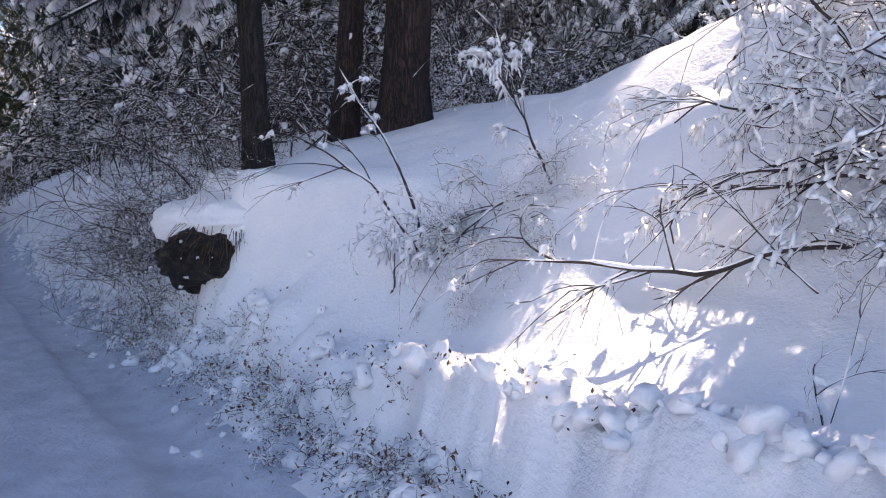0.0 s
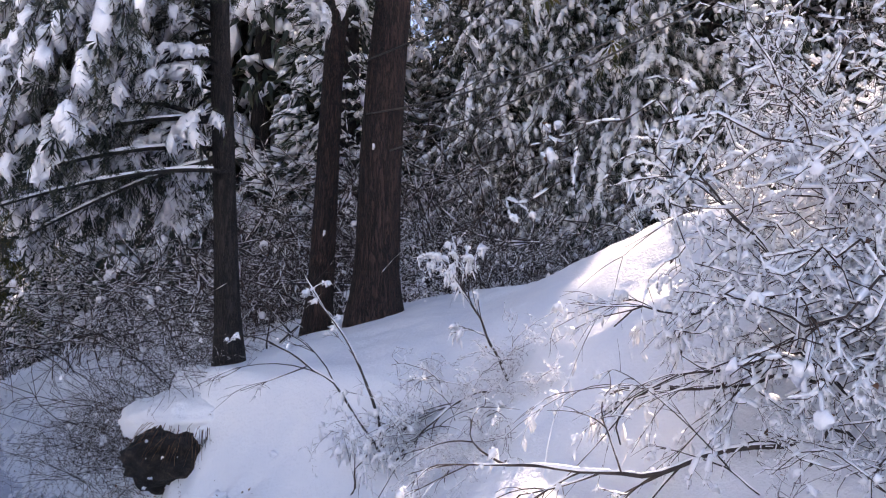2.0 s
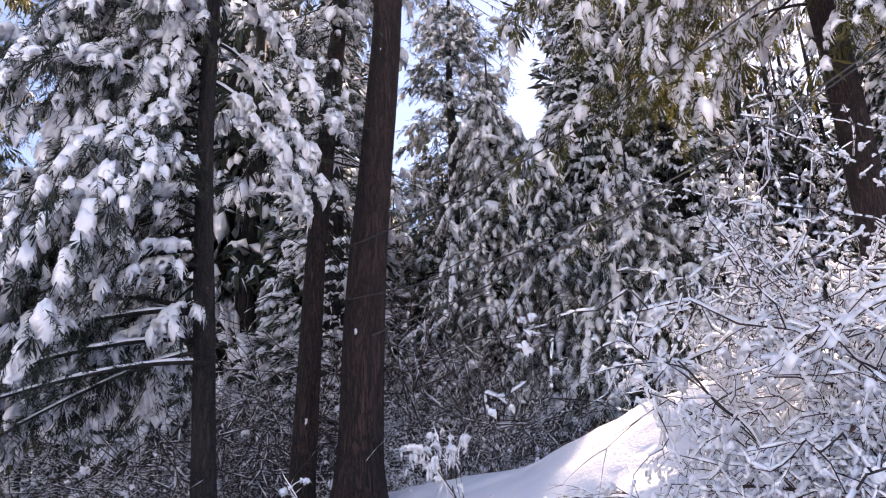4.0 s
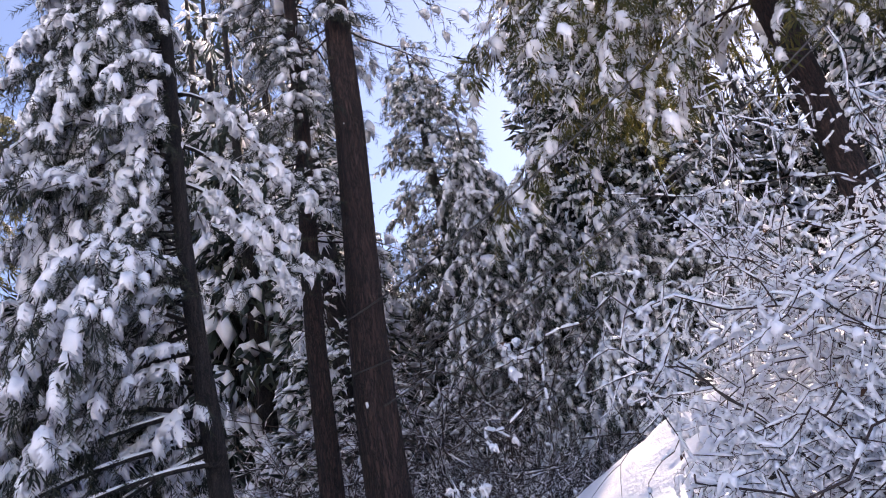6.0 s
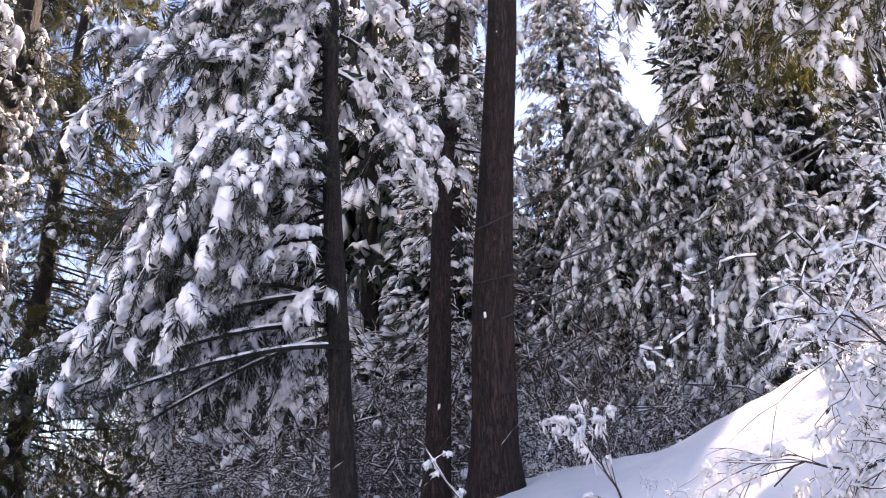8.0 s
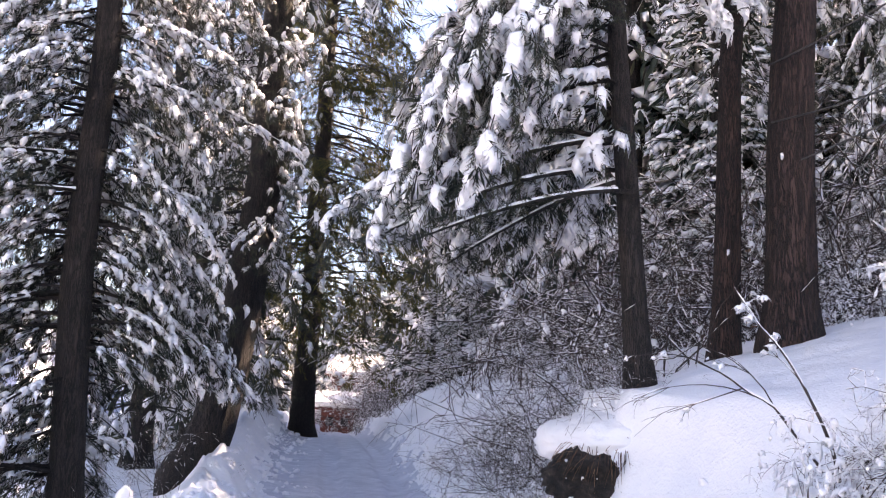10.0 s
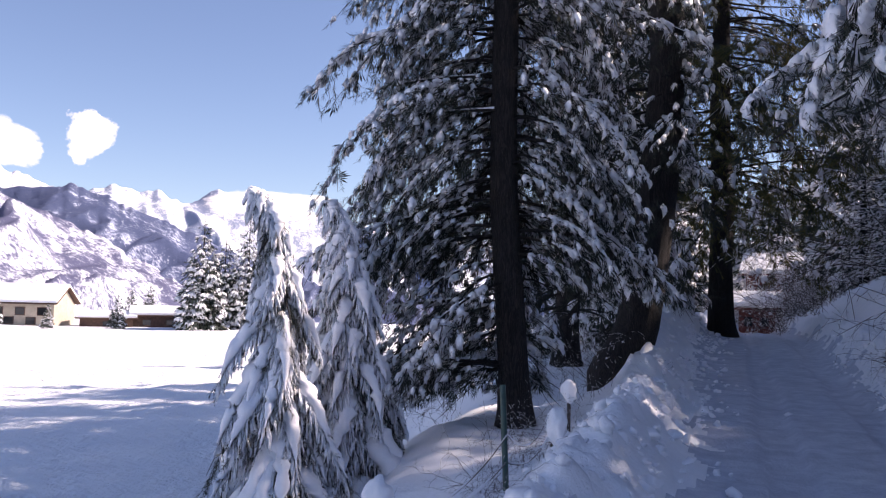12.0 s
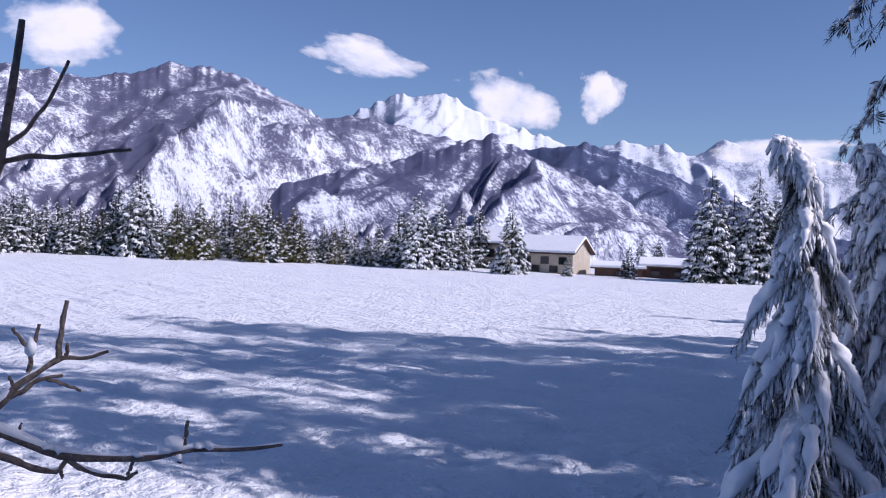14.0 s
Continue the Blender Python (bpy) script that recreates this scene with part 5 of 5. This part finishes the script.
stems("arching dark twig with snow on top", [(65.9, 4.3), (64.1, 3.9), (61.6, 3.2), (58.3, 2.9), (54.6, 1.2), (53.8, -0.7), (53.8, -1.8)], (4.9, 4.9), 0.013, 7, 20, 0.40, "branches reaching over the slope", 1.0)
stems("arching dark twig with snow on top", [(67.0, 7.3), (63.3, 7.7), (60.8, 7.3), (58.8, 6.6), (55.7, 7.4), (53.6, 6.1)], (5.0, 5.0), 0.013, 8, 21, 0.50, "branches reaching over the slope", 1.2)
stems("upright stem of a snowy bush", [(67.1, 4.4), (65.2, 8.4), (63.5, 11.2), (61.8, 13.3), (59.8, 16.0)], (5.0, 5.1), 0.016, 6, 22, 0.45, "branches reaching over the slope", 1.2)
stems("thick bough deep in snow", [(67.2, 2.0), (64.1, 2.7), (61.0, 1.8), (57.6, 1.9), (55.5, 1.6)], (5.0, 4.9), 0.015, 7, 23, 0.45, "branches reaching over the slope", 1.2)
stems("low branch in the snow at the slope foot", [(64.6, -16.2), (63.5, -14.0), (62.9, -11.0), (62.7, -8.9)], (3.6, 3.6), 0.008, 4, 24, 0.20, "branches reaching over the slope", 1.0)


# ---- snow clods and leaf litter along the lane ----
clods, litter = Pile(), Pile()
cr = np.random.default_rng(9)
CLODS = []
for k in range(6):
    v = ICO2[0].copy()
    v *= 1 + 0.75 * np.array([noise.noise(Vector(p * 1.3 + k * 3)) + 0.6 * noise.noise(Vector(p * 3.1 + k)) for p in v])[:, None]
    v *= np.array([1.0, 0.8, 0.62])
    CLODS.append((v, ICO2[1]))
for lo, hi, n, edge, spread in ((1.0, 26, 700, 2.22, 0.24), (4.0, 40, 900, -1.35, 0.42)):
    a = lo + (hi - lo) * cr.random(n) ** 1.6
    l = edge + cr.normal(0, spread, n)
    X, Y = from_lane(a, l)
    Z = relief(X, Y)
    sz = np.minimum(cr.gamma(1.8, 0.017, n) + 0.012, 0.085)
    ax = framed(cr.normal(size=(n, 3)), sz)
    pick = cr.integers(0, 6, n)
    for k in range(6):
        m = pick == k
        clods.scatter(CLODS[k], np.stack([X, Y, Z + sz * 0.25], -1)[m], ax[m])
n = 70
a, l = cr.uniform(1.4, 2.8, n), cr.uniform(2.15, 2.85, n)
X, Y = from_lane(a, l)
sz = cr.uniform(0.025, 0.075, n)
ax, pick = framed(cr.normal(size=(n, 3)), sz), cr.integers(0, 6, n)
for k in range(6):
    clods.scatter(CLODS[k], np.stack([X, Y, relief(X, Y) + sz * 0.3], -1)[pick == k], ax[pick == k])
tagged(new("snow_clods", clods.mesh("snow_clods", SNOW_CLOD)), "broken clods of ploughed snow along the lane", "snow", kind="stuff")
n = 2600
a = 2.5 + 12 * cr.random(n) ** 1.3
l = 2.12 + cr.normal(0, 0.2, n)
X, Y = from_lane(a, l)
pl = np.stack([X, Y, relief(X, Y) + 0.03 + 0.05 * cr.random(n)], -1)
leaf_t = (np.array([[-1, 0, 0], [-0.2, 0.5, 0.15], [1, 0, 0.1], [-0.2, -0.5, 0.12]]), np.array([[0, 2, 1], [0, 3, 2]]))
litter.scatter(leaf_t, pl, framed(cr.normal(size=(n, 3)), cr.uniform(0.008, 0.02, n)))
tagged(new("leaf_litter", litter.mesh("leaf_litter", DRY_LEAF, False)), "dry brown leaves caught in the snow bank", "leaves", kind="stuff")


# weeds poking out of the bank foot
WEED = [shrub_parts(440 + k, 0.42, 0.5, 9, 0.9, TWIG_RED, (3,), 0.8, 1.2, 0.004) for k in range(3)]
for i in range(110):
    a, l = 3.2 + 8.0 * bush.random(), 2.16 + bush.normal(0, 0.13)
    x, y = from_lane(a, l)
    shrub("small snowy weed clump with brown leaves", (x, y, ground_at(x, y)), bush.uniform(0, 6.3), bush.uniform(0.4, 0.85), WEED[int(bush.integers(0, 3))], "weeds along the lane")


# ---- fence by the lane ----
def fence_post(a, l, top, label, mat, capped, lean=0.0):
    x, y = from_lane(a, l)
    z = ground_at(x, y)
    ob = thing("fence_post", label, "post", (x, y, z), "posts of the lane fence")
    H = top - z
    s = np.linspace(-0.2, H, 6)
    part("post", mesh_of("post", *tube(np.stack([lean * s, 0 * s, s], -1), 0.024, 6), mat), ob)
    if capped:
        c = part("snow_cap", lump("snow_cap", (0.09, 0.085, 0.14 * capped), SNOW_CLOD, a, 0.36, ICO3, 1.5), ob, "tall cap of fresh snow")
        c.location = (lean * H, 0, H + 0.03)


fence_post(6.25, -1.95, 0.9, "green painted steel fence post standing in snow", POST_GREEN, 0, -0.05)
fence_post(4.85, -2.35, 0.30, "low fence post under a rounded snow cap", RUST, 1.0)
fence_post(7.9, -2.0, 0.36, "fence post buried under a leaning snow cap", TWIG, 1.3, 0.25)
fence_post(10.5, -2.3, 0.42, "low fence post under a rounded snow cap", TWIG, 1.0)
fence_post(3.6, -2.5, 0.25, "low fence post under a rounded snow cap", RUST, 1.0)
for h, sag in ((0.34, 0.10), (0.62, 0.16)):
    ends = []
    for a, l in ((4.85, -2.35), (6.25, -1.95), (7.9, -2.0)):
        x, y = from_lane(a, l)
        ends.append(np.array([x, y, ground_at(x, y) + h * (0.4 if a < 5 else 0.7)]))
    pts = []
    for p, q in zip(ends, ends[1:]):
        for t in np.linspace(0, 1, 14)[:-1]:
            pts.append(p + (q - p) * t - np.array([0, 0, sag * 4 * t * (1 - t)]))
    pts = np.array(pts + [ends[-1]])
    wire = thing("fence_wire", "slack rusty fence wire carrying snow", "wire", (0, 0, 0), "wires of the lane fence")
    part("wire", mesh_of("wire", *tube(pts, 0.004, 5), RUST), wire)
    load = 0.014 * np.clip(vnoise(np.arange(len(pts)) * 0.9, np.zeros(len(pts)), int(h * 100)) + 0.25, 0.05, 1)
    part("snow_load", mesh_of("snow_load", *tube(pts + [0, 0, 0.006], load, 6), SNOW_CLOD), wire, "broken line of snow")
for k in range(9):
    a, l = bush.uniform(4.2, 9.5), bush.uniform(-2.9, -1.9)
    x, y = from_lane(a, l)
    shrub("dead stems sticking out of the snow by the fence", (x, y, ground_at(x, y)), bush.uniform(0, 6), bush.uniform(0.2, 0.38), BRUSH[k % 4], "brush by the lane")

# ---- overhead cables ----
def cable(az0, el0, d0, az1, el1, d1, sag):
    pts = []
    p, q = [np.array([*spot(az, d), 1.6 + d * math.tan(radians(el))]) for az, el, d in ((az0, el0, d0), (az1, el1, d1))]
    for t in np.linspace(0, 1, 40):
        c = p + (q - p) * t
        c[2] -= sag * 4 * t * (1 - t)
        pts.append(c)
    tagged(new("overhead_cable", mesh_of("overhead_cable", *tube(pts, 0.011, 6), CABLE)), "thin cable strung from the pine up the slope", "cable", "overhead cables")


cable(35.0, 22.4, 10.3, 74.0, 37.0, 9.0, 0.35)
cable(35.1, 18.9, 10.3, 76.0, 31.0, 9.0, 0.5)
cable(35.2, 15.9, 10.3, 74.0, 30.0, 10.5, 0.3)


# ---- bare branches close by the field ----
def by_view(pts, d=3.0):
    return np.array([[*spot(az, d), 1.49 + d * math.tan(radians(el))] for az, el in pts]) + np.array([-0.52, 0.29, 0])


def bare_limb(wood_, white, pts, rad, tip, seed, snow=0.0, steps=22):
    """One leafless limb, slightly crooked, with a broken line of snow on top."""
    p = by_view(pts)
    t, tt = np.linspace(0, 1, len(p)), np.linspace(0, 1, steps)
    q = np.stack([np.interp(tt, t, p[:, c]) for c in range(3)], -1)
    q[1:-1] = (q[:-2] + 2 * q[1:-1] + q[2:]) / 4
    q = q + 0.0016 * np.stack([np.sin(tt * 17 + seed), np.cos(tt * 13 + seed), np.sin(tt * 23 + seed)], -1)
    w = np.interp(tt, [0, 1], [rad, tip]) * (1 + 0.16 * vnoise(tt * 26, tt * 0 + seed, seed))
    wood_.add(*tube(q, w, 7))
    if snow:
        fat = w * snow * np.clip(0.55 + 0.6 * vnoise(tt * 9, tt * 0, seed + 5), 0.05, 1.2)
        white.add(*tube(q + np.stack([0 * w, 0 * w, w * 0.85], -1), fat, 6))


tree = thing("bare_tree", "leafless young tree by the field with snow on its boughs", "tree", (0, 0, 0))
wood_, white = Pile(), Pile()
px0, py0 = by_view([(-80, 0)])[0][:2]
foot = np.array([[px0, py0, ground_at(px0, py0) - 0.1], [px0 + 0.05, py0, 0.2], [px0 + 0.03, py0 + 0.02, 0.9], [px0 + 0.12, py0, 1.4]])
part("trunk", mesh_of("trunk", *tube(foot, [0.05, 0.045, 0.04, 0.03], 9), LIMB), tree)
for k, (pts, rad, tip, snow) in enumerate((
        ([(-78.5, -2.2), (-75.5, 0.4), (-73.9, 3.2), (-73.3, 8), (-72.9, 12.3)], 0.030, 0.013, 0.0),
        ([(-74.2, 3.6), (-72.4, 4.2), (-70.5, 4.3), (-68.4, 4.7), (-66.4, 5.1)], 0.016, 0.008, 0.0),
        ([(-73.9, 4.4), (-72.6, 5.6), (-71.4, 7.4), (-70.2, 10.2)], 0.014, 0.007, 0.0),
        ([(-79.7, -10.2), (-76, -11.4), (-73.3, -12.5), (-71.5, -13.4), (-69.7, -14.2), (-66.7, -14.5), (-64.3, -14.5), (-62.5, -14.0), (-60.3, -14.2), (-58.0, -14.1), (-56.2, -13.9)], 0.026, 0.009, 0.9),
        ([(-72.5, -12.7), (-72.4, -12.4), (-72.2, -12.0)], 0.008, 0.005, 0.0),
        ([(-62.6, -14.0), (-62.5, -13.2), (-62.4, -12.3)], 0.011, 0.008, 0.5),
        ([(-63.1, -14.3), (-62.8, -14.9)], 0.010, 0.007, 0.0),
        ([(-69.7, -14.3), (-68.2, -15.2), (-66.1, -15.7), (-65.4, -15.3)], 0.013, 0.008, 0.6),
        ([(-66.0, -15.5), (-65.6, -14.4)], 0.008, 0.006, 0.0),
        ([(-79.7, -11.8), (-76, -12.7), (-73.3, -13.8), (-71.7, -14.6), (-70.2, -15.1), (-69.6, -14.3)], 0.020, 0.010, 0.8),
        ([(-70.0, -14.9), (-69.8, -15.4)], 0.008, 0.006, 0.0),
        ([(-79.6, -11.6), (-76.0, -12.2), (-73.4, -10.9), (-72.6, -9.8), (-71.4, -8.9), (-70.0, -8.1), (-68.6, -8.2), (-67.4, -7.8)], 0.022, 0.008, 0.7),
        ([(-70.3, -8.3), (-70.2, -6.7), (-69.9, -4.6)], 0.013, 0.010, 0.0),
        ([(-69.8, -8.2), (-69.8, -7.2)], 0.009, 0.007, 0.0),
        ([(-73.1, -10.5), (-72.4, -10.2), (-71.3, -9.4), (-70.0, -9.2)], 0.014, 0.008, 0.5),
        ([(-70.9, -9.4), (-68.9, -10.2)], 0.009, 0.006, 0.0),
        ([(-71.9, -9.0), (-71.8, -7.8), (-71.4, -6.1)], 0.011, 0.007, 0.0),
        ([(-71.9, -7.6), (-72.4, -7.0), (-72.9, -6.3)], 0.009, 0.007, 0.0),
        ([(-72.7, -9.8), (-73.0, -9.2)], 0.008, 0.006, 0.0))):
    bare_limb(wood_, white, pts, rad * (0.62 if k < 3 else 0.8), tip * 0.75, k, snow * 1.35)
for az, el, size, stand in ((-70.1, -13.75, 0.034, 1.0), (-63.2, -13.8, 0.05, 1.0), (-63.7, -14.15, 0.04, 0.7), (-61.0, -13.95, 0.034, 0.8), (-71.85, -7.6, 0.026, 2.2), (-61.7, -13.9, 0.03, 0.7), (-70.9, -13.5, 0.026, 0.8), (-65.5, -14.3, 0.03, 0.6), (-62.9, -14.6, 0.022, 1.5)):
    p = by_view([(az, el)])
    v = ICO2[0] * (1 + 0.6 * np.array([noise.noise(Vector(q * 1.7 + az)) for q in ICO2[0]])[:, None])
    white.add(v * np.array([size * 0.85, size * 0.6, size * stand * 0.55]) + p + [0, 0, size * 0.15], ICO2[1])
tagged(part("branchwork", wood_.mesh("branchwork", LIMB), tree), kind="stuff")
tagged(part("snow_load", white.mesh("snow_load", SNOW_CLOD), tree, "clumps of snow on the boughs"), kind="stuff")


# ---- buildings ----
def box(size, centre, bevel=0.02):
    bm = bmesh.new()
    bmesh.ops.create_cube(bm, size=1.0)
    bmesh.ops.scale(bm, vec=size, verts=bm.verts)
    bmesh.ops.translate(bm, vec=centre, verts=bm.verts)
    bmesh.ops.bevel(bm, geom=bm.edges[:], offset=bevel, segments=1, affect="EDGES")
    return bm


def gable_roof(length, width, rise, z, thick, over):
    bm = bmesh.new()
    L, Wd = length / 2 + over, width / 2 + over
    prof = [(-Wd, z), (0, z + rise), (Wd, z), (Wd, z + thick), (0, z + rise + thick * 1.2), (-Wd, z + thick)]
    rings = [[bm.verts.new((sx * L, py, pz)) for py, pz in prof] for sx in (-1, 1)]
    for k in range(6):
        bm.faces.new((rings[0][k], rings[0][(k + 1) % 6], rings[1][(k + 1) % 6], rings[1][k]))
    for ring in rings:
        bm.faces.new((ring[0], ring[1], ring[4], ring[5]))
        bm.faces.new((ring[1], ring[2], ring[3], ring[4]))
    bmesh.ops.recalc_face_normals(bm, faces=bm.faces[:])
    bmesh.ops.bevel(bm, geom=[e for e in bm.edges if e.calc_face_angle(0) > 0.5], offset=0.06, segments=2, affect="EDGES")
    return bm


def gable_wall(width, rise, z, x, thick=0.2):
    bm = bmesh.new()
    rows = [[bm.verts.new((x + dx, py, pz)) for py, pz in ((-width / 2, z), (width / 2, z), (0, z + rise))] for dx in (-thick / 2, thick / 2)]
    bm.faces.new(rows[0])
    bm.faces.new(rows[1][::-1])
    for k in range(3):
        bm.faces.new((rows[0][k], rows[0][(k + 1) % 3], rows[1][(k + 1) % 3], rows[1][k]))
    bmesh.ops.recalc_face_normals(bm, faces=bm.faces[:])
    return bm


def house(label, az, d, turn, length, width, tall, rise, wall, windows, trim=BROWN_WALL, sink=0.3):
    x, y, z = tree_at(az, d, sink)
    ob = thing("house", label, "house", (x, y, z), "houses beyond the field")
    ob.rotation_euler = (0, 0, radians(turn))
    part("wall", (box((length, width, tall), (0, 0, tall / 2)), wall), ob)
    for s in (-1, 1):
        part("gable", (gable_wall(width - 0.02, rise, tall, s * (length / 2 - 0.12)), wall), ob)
    roof = part("roof", (gable_roof(length, width, rise, tall, 0.16, 0.6), trim), ob)
    part("roof_snow", (gable_roof(length - 0.1, width - 0.1, rise, tall + 0.17, 0.34, 0.58), SNOW), roof, "unbroken snow on the roof")
    for wx, wy, wz, ww, wh in windows:
        face = -1
        f = part("window_frame", (box((ww + 0.2, 0.12, wh + 0.2), (wx, face * (width / 2 + 0.02), wz)), trim), ob)
        part("pane", (box((ww, 0.06, wh), (wx, face * (width / 2 + 0.08), wz), 0.005), GLASS_DARK), f)
    return ob


house("cream two-storey house with a snow-covered gable roof", -38.3, 124, 14, 8.6, 6.5, 3.0, 2.2, CREAM, [(-2.8, 0, 2.1, 1.1, 0.9), (0, 0, 2.1, 1.1, 0.9), (2.8, 0, 2.1, 1.1, 0.9), (-1.4, 0, 0.9, 1.1, 0.8), (1.4, 0, 0.9, 1.1, 0.8)])
house("cream house behind trees with a snowy roof", -43.0, 132, 14, 9, 7, 3.9, 2.2, CREAM, [(-3, 0, 2.6, 1.2, 1.1), (0, 0, 2.6, 1.2, 1.1), (3, 0, 2.6, 1.2, 1.1)])
house("long low brown shed under a snow-covered roof", -30.2, 122, 30, 9.5, 5.5, 1.7, 0.9, BROWN_WALL, [(-3, 0, 0.9, 1.0, 0.7), (0, 0, 0.9, 1.0, 0.7), (3, 0, 0.9, 1.0, 0.7)])
house("low brown outbuilding with a snowy roof", -34.0, 121, 32, 6.5, 4.0, 1.3, 0.5, BROWN_WALL, [(0, 0, 0.7, 0.9, 0.6)])
house("small red painted hut beside the lane", 7.9, 60, -10, 2.2, 2.4, 1.7, 0.8, RED_PAINT, [(-0.5, 0, 1.0, 0.5, 0.6), (0.5, 0, 1.0, 0.5, 0.6)], RED_PAINT)
house("reddish timber house behind the bare shrubs", 9.6, 82, -14, 6.0, 4.5, 3.9, 1.7, RED_PAINT, [(-1.6, 0, 2.6, 0.9, 1.0), (1.6, 0, 2.6, 0.9, 1.0)], RED_PAINT, 1.0)
